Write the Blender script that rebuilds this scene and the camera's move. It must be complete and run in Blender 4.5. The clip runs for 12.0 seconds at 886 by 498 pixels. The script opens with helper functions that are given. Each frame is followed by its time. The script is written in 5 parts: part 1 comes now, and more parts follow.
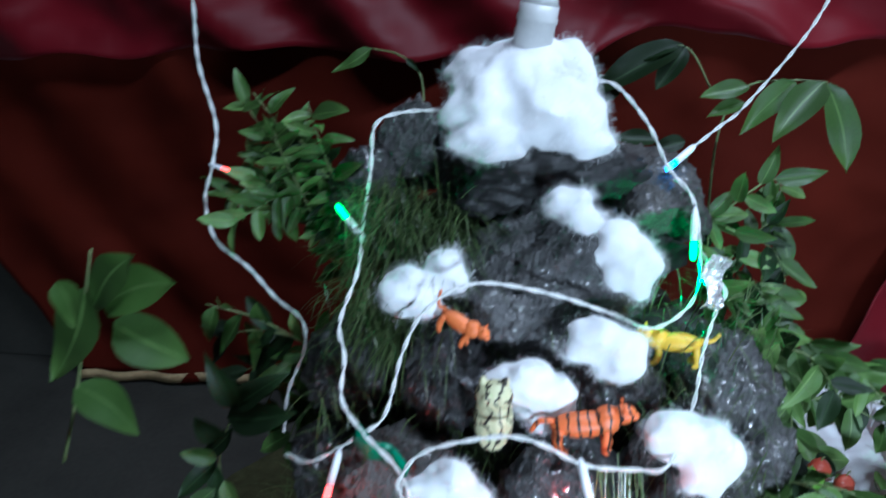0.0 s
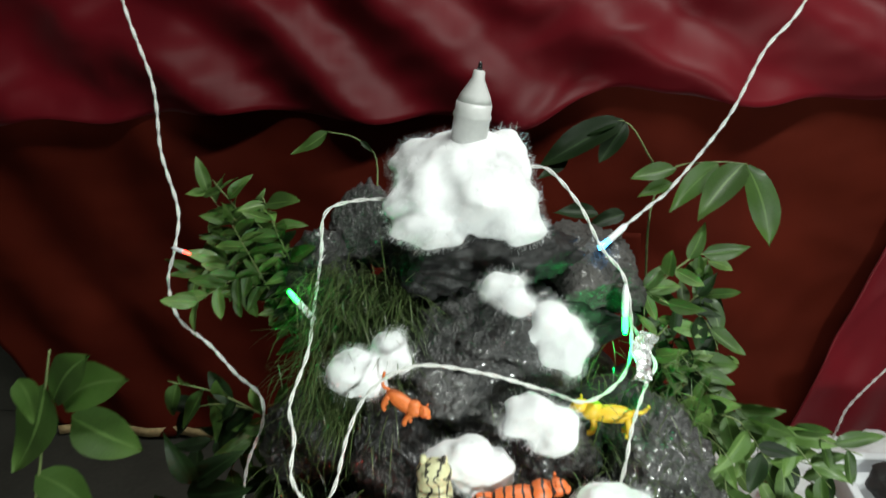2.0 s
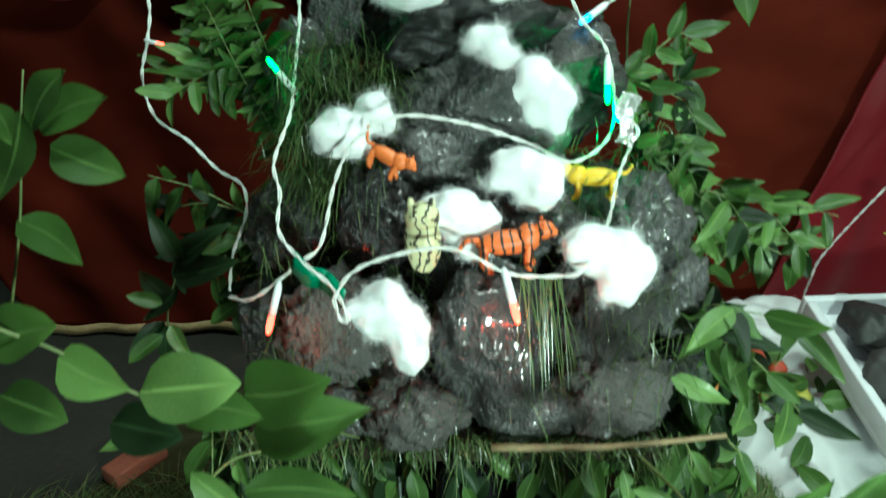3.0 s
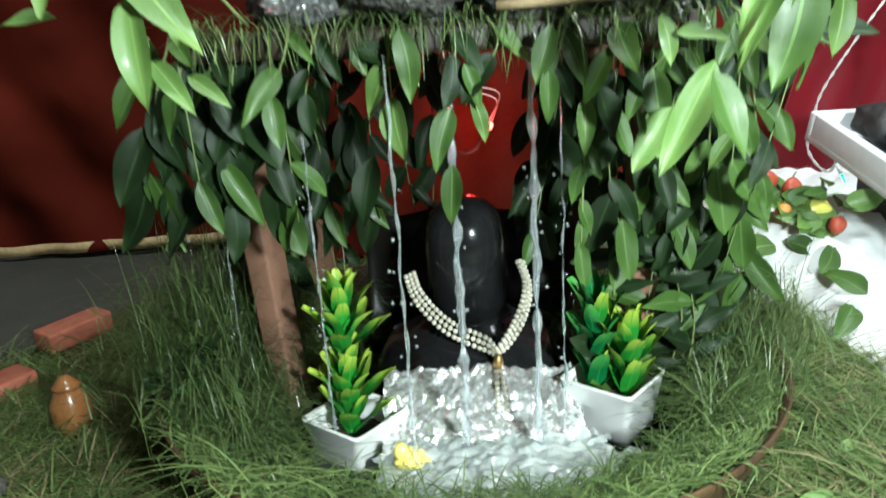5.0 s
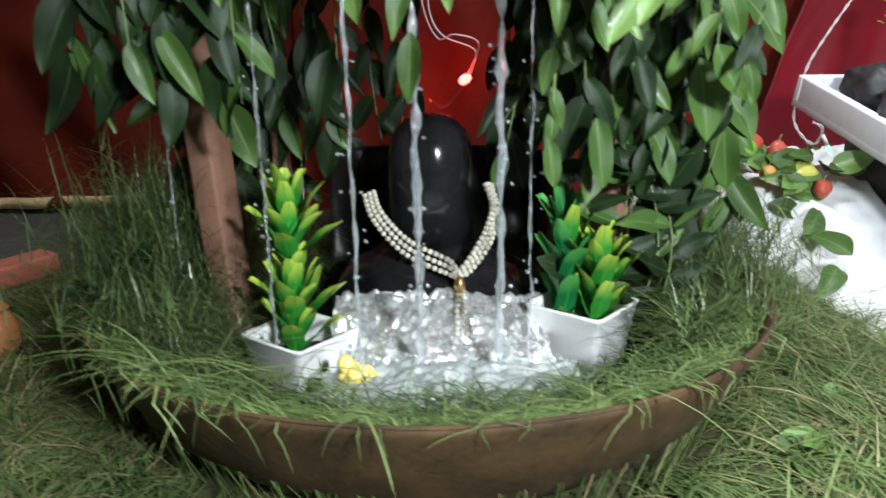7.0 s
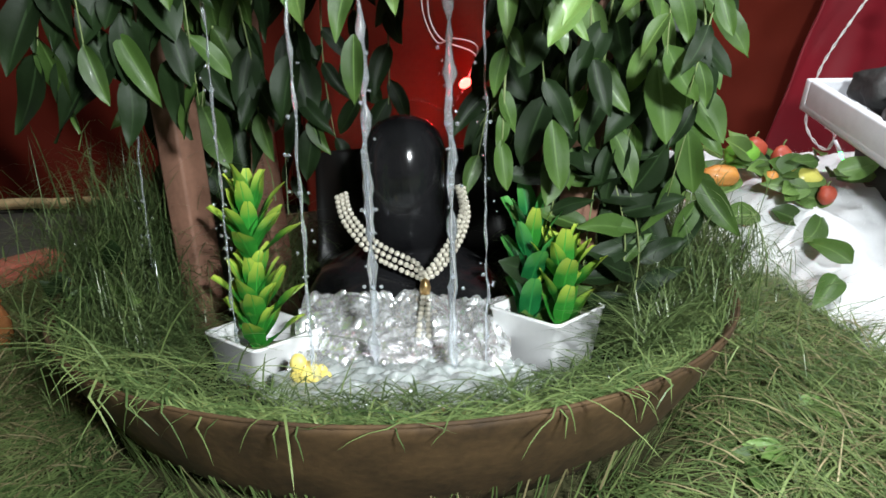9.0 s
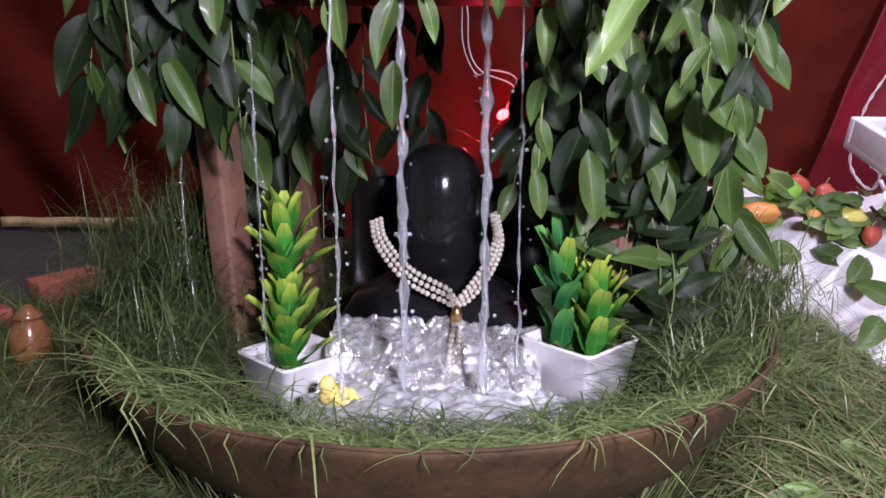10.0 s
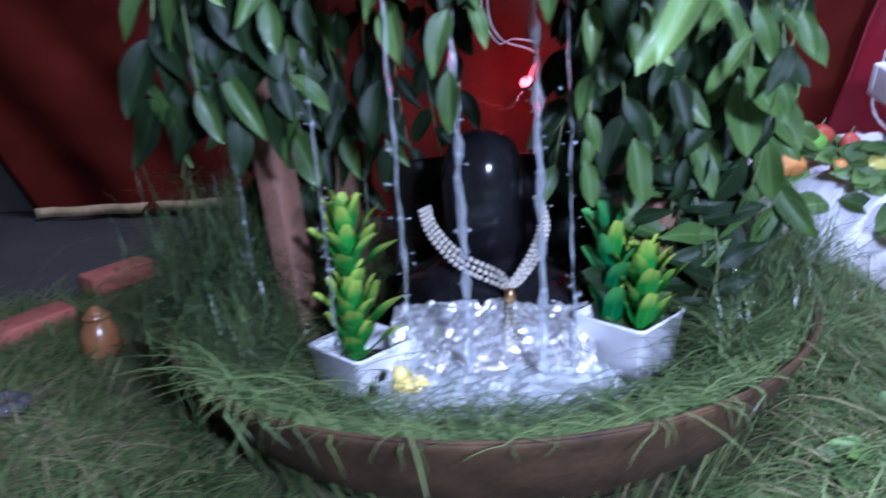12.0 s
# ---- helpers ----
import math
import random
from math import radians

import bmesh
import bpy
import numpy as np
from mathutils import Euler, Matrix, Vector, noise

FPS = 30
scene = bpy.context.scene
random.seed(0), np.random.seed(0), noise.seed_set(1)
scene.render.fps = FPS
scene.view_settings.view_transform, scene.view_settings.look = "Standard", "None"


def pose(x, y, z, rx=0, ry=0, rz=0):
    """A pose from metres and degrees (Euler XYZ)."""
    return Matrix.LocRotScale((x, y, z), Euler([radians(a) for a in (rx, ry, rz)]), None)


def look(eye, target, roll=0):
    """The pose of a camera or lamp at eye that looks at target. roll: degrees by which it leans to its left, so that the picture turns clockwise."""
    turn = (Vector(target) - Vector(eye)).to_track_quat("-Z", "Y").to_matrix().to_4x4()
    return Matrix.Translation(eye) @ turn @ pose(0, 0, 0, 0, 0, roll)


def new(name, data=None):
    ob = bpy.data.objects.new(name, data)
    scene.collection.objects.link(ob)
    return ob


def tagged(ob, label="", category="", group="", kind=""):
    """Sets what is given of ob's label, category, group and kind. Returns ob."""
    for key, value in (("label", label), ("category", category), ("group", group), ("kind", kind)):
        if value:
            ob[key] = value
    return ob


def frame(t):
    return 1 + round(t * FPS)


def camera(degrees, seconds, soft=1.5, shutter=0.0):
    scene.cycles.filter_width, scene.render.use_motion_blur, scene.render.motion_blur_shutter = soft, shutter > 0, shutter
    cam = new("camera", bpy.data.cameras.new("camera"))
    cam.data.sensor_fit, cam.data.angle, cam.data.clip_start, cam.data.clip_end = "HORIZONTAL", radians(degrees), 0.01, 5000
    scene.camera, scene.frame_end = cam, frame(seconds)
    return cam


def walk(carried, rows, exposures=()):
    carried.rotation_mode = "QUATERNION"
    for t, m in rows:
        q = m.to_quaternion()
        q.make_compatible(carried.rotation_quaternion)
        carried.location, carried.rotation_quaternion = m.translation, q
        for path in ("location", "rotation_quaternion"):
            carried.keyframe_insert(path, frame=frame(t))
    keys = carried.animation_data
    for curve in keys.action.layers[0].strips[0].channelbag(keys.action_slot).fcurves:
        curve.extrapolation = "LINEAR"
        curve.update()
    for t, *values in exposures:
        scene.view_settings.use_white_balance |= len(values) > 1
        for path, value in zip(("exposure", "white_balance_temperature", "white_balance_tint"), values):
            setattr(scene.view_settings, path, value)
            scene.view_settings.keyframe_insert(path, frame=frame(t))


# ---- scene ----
cam = camera(64.0, 12.0, 1.6, 0.6)
PATH = [
    (0, (-0.047, -0.535, 0.893), (-0.224, 1.321, 0.171), 0.0),
    (0.5, (-0.031, -0.484, 0.925), (-0.135, 1.381, 0.211), -0.3),
    (1, (-0.013, -0.484, 0.947), (-0.122, 1.403, 0.292), -1.1),
    (1.5, (-0.01, -0.5, 0.948), (-0.136, 1.387, 0.3), -0.9),
    (2, (-0.007, -0.554, 0.945), (-0.157, 1.336, 0.309), -0.7),
    (2.5, (-0.012, -0.601, 0.871), (-0.134, 1.264, 0.158), -0.9),
    (2.7, (-0.012, -0.597, 0.836), (-0.11, 1.25, 0.076), -0.9),
    (4.3, (-0.053, -0.712, 0.605), (-0.064, 1.174, -0.059), -3.7),
    (4.5, (-0.055, -0.675, 0.553), (-0.051, 1.214, -0.106), -2.1),
    (4.7, (-0.046, -0.644, 0.48), (-0.079, 1.266, -0.112), -2.1),
    (5, (-0.046, -0.623, 0.398), (-0.036, 1.298, -0.16), -2.9),
    (5.5, (-0.026, -0.602, 0.376), (-0.069, 1.33, -0.142), -4.9),
    (6, (-0.061, -0.612, 0.33), (0.002, 1.325, -0.164), -3.4),
    (6.5, (-0.044, -0.604, 0.316), (0.006, 1.314, -0.249), -2.6),
    (7, (-0.028, -0.599, 0.301), (0.028, 1.33, -0.223), -0.4),
    (7.2, (-0.002, -0.611, 0.291), (0.027, 1.321, -0.226), -1.9),
    (9, (0.035, -0.6, 0.298), (-0.02, 1.333, -0.211), -0.5),
    (9.5, (0.043, -0.601, 0.298), (-0.053, 1.346, -0.147), -0.3),
    (10, (0.036, -0.601, 0.294), (-0.116, 1.348, -0.128), 0.6),
    (10.5, (0.048, -0.593, 0.292), (-0.033, 1.367, -0.099), 1.1),
    (11, (0.053, -0.596, 0.293), (-0.028, 1.36, -0.114), 0.1),
    (11.5, (0.047, -0.598, 0.303), (-0.052, 1.35, -0.141), -0.8),
    (12, (0.001, -0.624, 0.336), (-0.177, 1.287, -0.229), -3.3),
]
# the picture's brightness and tint, which follow the blinking lamps
TINT = [
    (0, -0.37, 5016, 5),
    (0.5, -0.31, 5929, -30),
    (1, -0.47, 6675, 12),
    (1.5, -0.37, 5407, 6),
    (2, -0.27, 6823, -1),
    (2.5, -0.30, 6149, -33),
    (4.5, 0.88, 6178, -1),
    (5, 0.85, 6282, -5),
    (5.5, 0.80, 6157, 0),
    (6, 0.85, 6545, 45),
    (6.5, 0.75, 6312, 9),
    (7, 0.65, 6269, 8),
    (9, 0.55, 6452, 9),
    (9.5, 0.30, 5508, 37),
    (10, 0.42, 6173, 42),
    (10.5, 0.54, 6807, 33),
    (11, 0.67, 5950, -22),
    (11.5, 0.51, 6700, 38),
    (12, 0.41, 4753, 32),
]
walk(cam, [(t, look(eye, target, roll)) for t, eye, target, roll in PATH], TINT)

# ---- light: a tube lamp on the ceiling, a fixed stand-in for the phone's torch in front of the display, and the small bulbs ----
world = bpy.data.worlds.new("room_air")
world.use_nodes = True
world.node_tree.nodes["Background"].inputs[0].default_value = (0.75, 0.85, 1.0, 1)
world.node_tree.nodes["Background"].inputs[1].default_value = 0.065
scene.world = world


def lamp(name, kind, m, energy, color, size=0.1, size_y=0.1):
    data = bpy.data.lights.new(name, kind)
    data.energy, data.color = energy, color
    if kind == "AREA":
        data.shape, data.size, data.size_y = "RECTANGLE", size, size_y
    else:
        data.shadow_soft_size = size
    ob = new(name, data)
    ob.matrix_world = m
    return ob


lamp("ceiling_tube_light", "AREA", look((0.65, -0.20, 2.0), (0.42, 0.24, 0.0)), 37, (0.95, 0.97, 1.0), 1.4, 0.12)
# unseen fixed lamp added in front, in place of the phone's moving torch
lamp("phone_torch_stand_in", "AREA", look((0.29, -0.86, 0.50), (0.12, 0.02, 0.28)), 11.6, (0.92, 0.98, 1.0), 0.10, 0.07)
lamp("bulb_glow_red", "POINT", pose(0.024, 0.548, 0.282), 0.38, (1.0, 0.04, 0.05), 0.006)
lamp("bulb_glow_green", "POINT", pose(0.098, 0.012, 0.670), 0.16, (0.02, 1.0, 0.2), 0.004)
lamp("bulb_glow_red", "POINT", pose(0.020, -0.156, 0.543), 0.09, (1.0, 0.05, 0.03), 0.004)
lamp("bulb_glow_red", "POINT", pose(-0.177, -0.132, 0.520), 0.07, (1.0, 0.05, 0.03), 0.004)
lamp("bulb_glow_green", "POINT", pose(-0.187, -0.012, 0.727), 0.07, (0.02, 1.0, 0.2), 0.004)


# ---- materials ----
def links(m, *pairs):
    for a, b in pairs:
        m.node_tree.links.new(a, b)


def material(name, dark, light, rough=0.6, metal=0.0, scale=30.0, fine=300.0, bump=0.3, depth=0.002, spread=0.25, spec=0.5, vary="", coat=0.0, thin=0.0, sheen=0.0):
    """A surface between two colours, mixed by a coarse and a fine noise in metres, with fine relief. vary: 'object' or 'island' shifts it piece by piece. thin: share of light let through."""
    m = bpy.data.materials.new(name)
    m.use_nodes = True
    n = m.node_tree.nodes
    bsdf, out = n["Principled BSDF"], n["Material Output"]
    where = n.new("ShaderNodeTexCoord")
    a, b = n.new("ShaderNodeTexNoise"), n.new("ShaderNodeTexNoise")
    a.inputs["Scale"].default_value, a.inputs["Detail"].default_value = scale, 4
    b.inputs["Scale"].default_value, b.inputs["Detail"].default_value = fine, 3
    mix = n.new("ShaderNodeMath")
    mix.operation = "MULTIPLY_ADD"
    mix.inputs[1].default_value = 0.65
    half = n.new("ShaderNodeMath")
    half.operation = "MULTIPLY"
    half.inputs[1].default_value = 0.35
    ramp = n.new("ShaderNodeValToRGB")
    ramp.color_ramp.elements[0].position, ramp.color_ramp.elements[1].position = 0.5 - spread, 0.5 + spread
    ramp.color_ramp.elements[0].color, ramp.color_ramp.elements[1].color = (*dark, 1), (*light, 1)
    links(m, (where.outputs["Object"], a.inputs["Vector"]), (where.outputs["Object"], b.inputs["Vector"]), (b.outputs["Fac"], half.inputs[0]),
          (a.outputs["Fac"], mix.inputs[0]), (half.outputs[0], mix.inputs[2]))
    value = mix.outputs[0]
    if vary:
        piece = n.new("ShaderNodeObjectInfo" if vary == "object" else "ShaderNodeNewGeometry")
        shift = n.new("ShaderNodeMath")
        shift.operation = "MULTIPLY_ADD"
        shift.inputs[1].default_value, shift.inputs[2].default_value = 0.7, -0.35
        add = n.new("ShaderNodeMath")
        add.operation = "ADD"
        links(m, (piece.outputs["Random" if vary == "object" else "Random Per Island"], shift.inputs[0]), (shift.outputs[0], add.inputs[0]), (value, add.inputs[1]))
        value = add.outputs[0]
    links(m, (value, ramp.inputs["Fac"]), (ramp.outputs["Color"], bsdf.inputs["Base Color"]))
    bsdf.inputs["Roughness"].default_value, bsdf.inputs["Metallic"].default_value = rough, metal
    bsdf.inputs["Specular IOR Level"].default_value, bsdf.inputs["Coat Weight"].default_value = spec, coat
    bsdf.inputs["Coat Roughness"].default_value, bsdf.inputs["Sheen Weight"].default_value = 0.12, sheen
    if bump:
        relief = n.new("ShaderNodeBump")
        relief.inputs["Strength"].default_value, relief.inputs["Distance"].default_value = bump, depth
        links(m, (mix.outputs[0], relief.inputs["Height"]), (relief.outputs["Normal"], bsdf.inputs["Normal"]))
    if thin:
        let, both = n.new("ShaderNodeBsdfTranslucent"), n.new("ShaderNodeMixShader")
        both.inputs[0].default_value = thin
        links(m, (ramp.outputs["Color"], let.inputs["Color"]), (bsdf.outputs[0], both.inputs[1]), (let.outputs[0], both.inputs[2]), (both.outputs[0], out.inputs["Surface"]))
    return m


def leaf_material(name, blade, tip, rib, start=0.45, rough=0.5, coat=0.04):
    """Leaf green that turns towards another colour at the tip, with a pale rib along the middle; each leaf a shade of its own."""
    m = material(name, tuple(c * 0.55 for c in blade), blade, rough, 0, 45, 260, 0.25, 0.0008, 0.35, 0.5, "object", coat, 0.22)
    n = m.node_tree.nodes
    bsdf = n["Principled BSDF"]
    ramp = next(x for x in n if x.type == "VALTORGB")
    let = next(x for x in n if x.type == "BSDF_TRANSLUCENT")
    uv, split = n.new("ShaderNodeUVMap"), n.new("ShaderNodeSeparateXYZ")
    uv.uv_map = "leaf"
    along = n.new("ShaderNodeMapRange")
    along.inputs["From Min"].default_value, along.inputs["From Max"].default_value = start, 1.0
    middle = n.new("ShaderNodeMath")
    middle.operation = "COMPARE"
    middle.inputs[1].default_value, middle.inputs[2].default_value = 0.5, 0.035
    first, second = n.new("ShaderNodeMix"), n.new("ShaderNodeMix")
    for x, c in ((first, tip), (second, rib)):
        x.data_type = "RGBA"
        x.inputs["B"].default_value = (*c, 1)
    links(m, (uv.outputs[0], split.inputs[0]), (split.outputs["Y"], along.inputs["Value"]), (split.outputs["X"], middle.inputs[0]), (along.outputs[0], first.inputs["Factor"]),
          (ramp.outputs["Color"], first.inputs["A"]), (first.outputs["Result"], second.inputs["A"]), (middle.outputs[0], second.inputs["Factor"]),
          (second.outputs["Result"], bsdf.inputs["Base Color"]), (second.outputs["Result"], let.inputs["Color"]))
    return m


def glow(name, color, strength):
    m = bpy.data.materials.new(name)
    m.use_nodes = True
    b = m.node_tree.nodes["Principled BSDF"]
    b.inputs["Base Color"].default_value = (*color, 1)
    b.inputs["Emission Color"].default_value, b.inputs["Emission Strength"].default_value = (*color, 1), strength
    b.inputs["Roughness"].default_value = 0.2
    return m


def clear(name, color, rough=0.02, ior=1.33):
    m = bpy.data.materials.new(name)
    m.use_nodes = True
    b = m.node_tree.nodes["Principled BSDF"]
    b.inputs["Base Color"].default_value, b.inputs["Roughness"].default_value = (*color, 1), rough
    b.inputs["Transmission Weight"].default_value, b.inputs["IOR"].default_value = 1.0, ior
    return m


ROCK = material("wet_volcanic_stone", (0.011, 0.011, 0.012), (0.075, 0.073, 0.073), 0.36, 0, 60, 330, 1.0, 0.011, 0.2, 0.6, "object", 0.65)
ROCK_DRY = material("grey_volcanic_stone", (0.020, 0.019, 0.018), (0.088, 0.083, 0.078), 0.75, 0, 60, 330, 1.0, 0.011, 0.2, 0.35, "object", 0.2)
ROCK_SMOOTH = material("black_slab_stone", (0.012, 0.012, 0.012), (0.05, 0.048, 0.046), 0.55, 0, 25, 300, 0.6, 0.003, 0.25, 0.4, "object")
COTTON = material("white_cotton_wool", (0.8, 0.81, 0.83), (0.92, 0.92, 0.93), 0.95, 0, 60, 700, 0.3, 0.0015, 0.3, 0.1, "", 0, 0.15)
RUST = material("rust_red_cloth", (0.045, 0.0050, 0.0024), (0.105, 0.0125, 0.0058), 0.8, 0, 6, 900, 0.25, 0.0008, 0.3, 0.08, "", 0, 0, 0.0)
CRIMSON = material("crimson_cloth", (0.085, 0.0012, 0.005), (0.165, 0.003, 0.010), 0.5, 0, 5, 900, 0.25, 0.0008, 0.3, 0.22, "", 0, 0, 0.05)
BASIN = material("brown_iron", (0.022, 0.013, 0.006), (0.080, 0.046, 0.020), 0.75, 0.0, 26, 160, 0.6, 0.002, 0.22, 0.25)
WOOD = material("reddish_wood", (0.11, 0.055, 0.036), (0.23, 0.115, 0.075), 0.7, 0, 22, 240, 0.4, 0.001, 0.25, 0.35)
WET_WOOD = material("dark_wet_wood", (0.012, 0.009, 0.006), (0.05, 0.035, 0.022), 0.5, 0, 30, 240, 0.5, 0.0015, 0.25, 0.4)
FLOOR = material("grey_stone_floor", (0.018, 0.017, 0.013), (0.055, 0.052, 0.042), 0.8, 0, 7, 90, 0.2, 0.001, 0.3)
SOIL = material("matted_grass_floor", (0.022, 0.022, 0.010), (0.085, 0.085, 0.038), 0.95, 0, 40, 300, 1.0, 0.006, 0.3, 0.1)
PLASTER = material("room_plaster", (0.24, 0.23, 0.21), (0.31, 0.295, 0.27), 0.9, 0, 3, 60, 0.2, 0.001, 0.3)
STRAW = material("dry_straw", (0.09, 0.075, 0.03), (0.42, 0.36, 0.20), 0.5, 0, 20, 200, 0, 0, 0.5, 0.4, "island", 0, 0.2)
GRASS = material("cut_grass", (0.024, 0.064, 0.016), (0.23, 0.30, 0.105), 0.45, 0, 20, 200, 0, 0, 0.5, 0.4, "island", 0, 0.25)
GRASS_DARK = material("wet_dark_grass", (0.014, 0.034, 0.010), (0.15, 0.205, 0.075), 0.28, 0, 20, 200, 0, 0, 0.5, 0.5, "island", 0, 0.2)
LEAF = leaf_material("green_leaf", (0.056, 0.116, 0.021), (0.080, 0.152, 0.030), (0.09, 0.162, 0.04), 0.6)
# dark leaf green, with the shade under the stool put into its colour
LEAF_DARK_SHADED = leaf_material("dark_shaded_leaf", (0.014, 0.031, 0.009), (0.019, 0.040, 0.012), (0.024, 0.047, 0.016), 0.6, 0.5, 0.0)
LEAF_DARK_SHADED.node_tree.nodes["Principled BSDF"].inputs["Specular IOR Level"].default_value = 0.3
LEAF_PALE = leaf_material("pale_leaf", (0.13, 0.235, 0.055), (0.17, 0.28, 0.07), (0.17, 0.27, 0.075), 0.6)
PLASTIC_LEAF = leaf_material("plastic_leaf", (0.04, 0.30, 0.035), (0.50, 0.62, 0.08), (0.06, 0.36, 0.05), 0.5, 0.4, 0.15)
PLASTIC_DARK = leaf_material("dark_plastic_leaf", (0.015, 0.20, 0.05), (0.10, 0.36, 0.07), (0.03, 0.24, 0.06), 0.5, 0.4, 0.2)
STEM = material("green_stem", (0.07, 0.11, 0.03), (0.20, 0.24, 0.09), 0.6, 0, 50, 400, 0.3, 0.0008)
TWIG = material("brown_twig", (0.10, 0.07, 0.035), (0.28, 0.21, 0.11), 0.75, 0, 60, 400, 0.5, 0.001)
POT = material("white_plastic", (0.70, 0.70, 0.70), (0.80, 0.80, 0.79), 0.35, 0, 12, 200, 0.1, 0.0006, 0.3, 0.5)
EARTH = material("potting_earth", (0.02, 0.014, 0.01), (0.09, 0.06, 0.04), 0.95, 0, 120, 700, 1.0, 0.004)
FOIL = material("crumpled_foil", (0.86, 0.87, 0.88), (0.95, 0.95, 0.95), 0.26, 0.8, 120, 420, 0.35, 0.0015)
BLACK = material("polished_black_stone", (0.006, 0.006, 0.007), (0.016, 0.016, 0.017), 0.13, 0, 20, 300, 0.08, 0.0008, 0.3, 0.5)
PEARL = material("pearl_bead", (0.36, 0.33, 0.26), (0.58, 0.54, 0.45), 0.3, 0, 300, 900, 0, 0, 0.3, 0.6, "", 0.5)
GOLD = material("gilt_metal", (0.45, 0.27, 0.10), (0.62, 0.42, 0.2), 0.3, 0.9, 300, 900, 0)
WIRE = material("white_wire", (0.62, 0.62, 0.60), (0.74, 0.74, 0.72), 0.4, 0, 40, 300, 0)
SOCKET = material("white_socket", (0.70, 0.71, 0.74), (0.82, 0.83, 0.86), 0.4, 0, 80, 400, 0)
NOZZLE = material("milky_plastic", (0.60, 0.60, 0.60), (0.72, 0.72, 0.71), 0.3, 0, 40, 300, 0.1, 0.0006, 0.3, 0.5, "", 0, 0.25)
ORANGE = material("orange_rubber", (0.55, 0.12, 0.025), (0.75, 0.20, 0.05), 0.5, 0, 120, 500, 0.4, 0.001)
YELLOW = material("yellow_rubber", (0.62, 0.38, 0.02), (0.80, 0.55, 0.05), 0.5, 0, 120, 500, 0.4, 0.001)
PALE_YELLOW = material("pale_yellow_plastic", (0.66, 0.52, 0.10), (0.82, 0.70, 0.24), 0.4, 0, 120, 500, 0.3, 0.001)
PEPPER = material("red_pepper_skin", (0.28, 0.035, 0.022), (0.42, 0.08, 0.04), 0.5, 0, 40, 300, 0, 0, 0.3, 0.4, "", 0.1)
MARIGOLD = material("orange_pepper_skin", (0.42, 0.15, 0.03), (0.58, 0.27, 0.06), 0.5, 0, 40, 300, 0, 0, 0.3, 0.4, "", 0.1)
GREEN_SKIN = material("green_pepper_skin", (0.10, 0.28, 0.03), (0.2, 0.42, 0.06), 0.3, 0, 40, 300, 0, 0, 0.3, 0.5, "", 0.4)
STRAW_SKIN = material("yellow_green_skin", (0.38, 0.36, 0.06), (0.52, 0.48, 0.12), 0.35, 0, 40, 300, 0, 0, 0.3, 0.5, "", 0.3)
BRICK = material("red_clay_brick", (0.26, 0.07, 0.045), (0.42, 0.13, 0.08), 0.85, 0, 60, 500, 0.8, 0.002)
BROWN = material("glazed_brown_clay", (0.16, 0.06, 0.02), (0.36, 0.16, 0.06), 0.25, 0, 50, 300, 0.3, 0.001, 0.3, 0.5, "", 0.4)
GREEN_CLOTH = material("green_ribbon", (0.004, 0.13, 0.065), (0.01, 0.22, 0.11), 0.4, 0, 60, 500, 0.2, 0.0008)
TRAY = material("white_foam", (0.62, 0.63, 0.66), (0.74, 0.75, 0.78), 0.8, 0, 60, 500, 0.4, 0.001)
BORDER = material("gilt_border", (0.32, 0.22, 0.10), (0.6, 0.45, 0.24), 0.5, 0, 90, 600, 0.5, 0.001)
WATER = clear("pool_water", (0.97, 0.99, 1.0))
THREAD = clear("falling_water", (0.88, 0.93, 0.97), 0.2)
THREAD.node_tree.nodes["Principled BSDF"].inputs["Transmission Weight"].default_value = 0.88
FROTH = material("frothy_water", (0.50, 0.58, 0.55), (0.90, 0.93, 0.92), 0.22, 0, 55, 300, 0.8, 0.003, 0.25, 0.6, "", 0.5, 0.15)
FROTH.node_tree.nodes["Principled BSDF"].inputs["Transmission Weight"].default_value = 0.55
# near-black surface of the backing added for the darkness behind the pillar
DARK_BACKING = material("added_dark_backing", (0.004, 0.004, 0.004), (0.012, 0.011, 0.010), 0.45, 0, 12, 200, 0.3, 0.001, 0.3, 0.4)
BLUE_LIT, GREEN_LIT, RED_LIT = glow("blue_bulb", (0.06, 0.38, 1.0), 11), glow("green_bulb", (0.06, 1.0, 0.12), 9), glow("red_bulb", (1.0, 0.05, 0.04), 11)


# ---- tools ----
def part(name, bm, mat, parent=None, label="", smooth=True):
    me = bpy.data.meshes.new(name)
    bm.to_mesh(me)
    bm.free()
    me.materials.append(mat)
    if smooth:
        me.shade_smooth()
    ob = new(name, me)
    ob.parent = parent
    if label:
        tagged(ob, label)
    return ob


def thing(name, label, category, group="", kind="", at=(0, 0, 0)):
    ob = new(name)
    ob.location = at
    ob.empty_display_size = 0.02
    return tagged(ob, label, category, group, kind)


def box(bm, m, sx, sy, sz, bevel=0.0):
    made = bmesh.ops.create_cube(bm, size=1.0, matrix=m @ Matrix.Diagonal((sx, sy, sz, 1)))
    if bevel:
        edges = {e for v in made["verts"] for e in v.link_edges}
        bmesh.ops.bevel(bm, geom=list(edges), offset=bevel, segments=2, affect="EDGES", profile=0.6)
    return bm


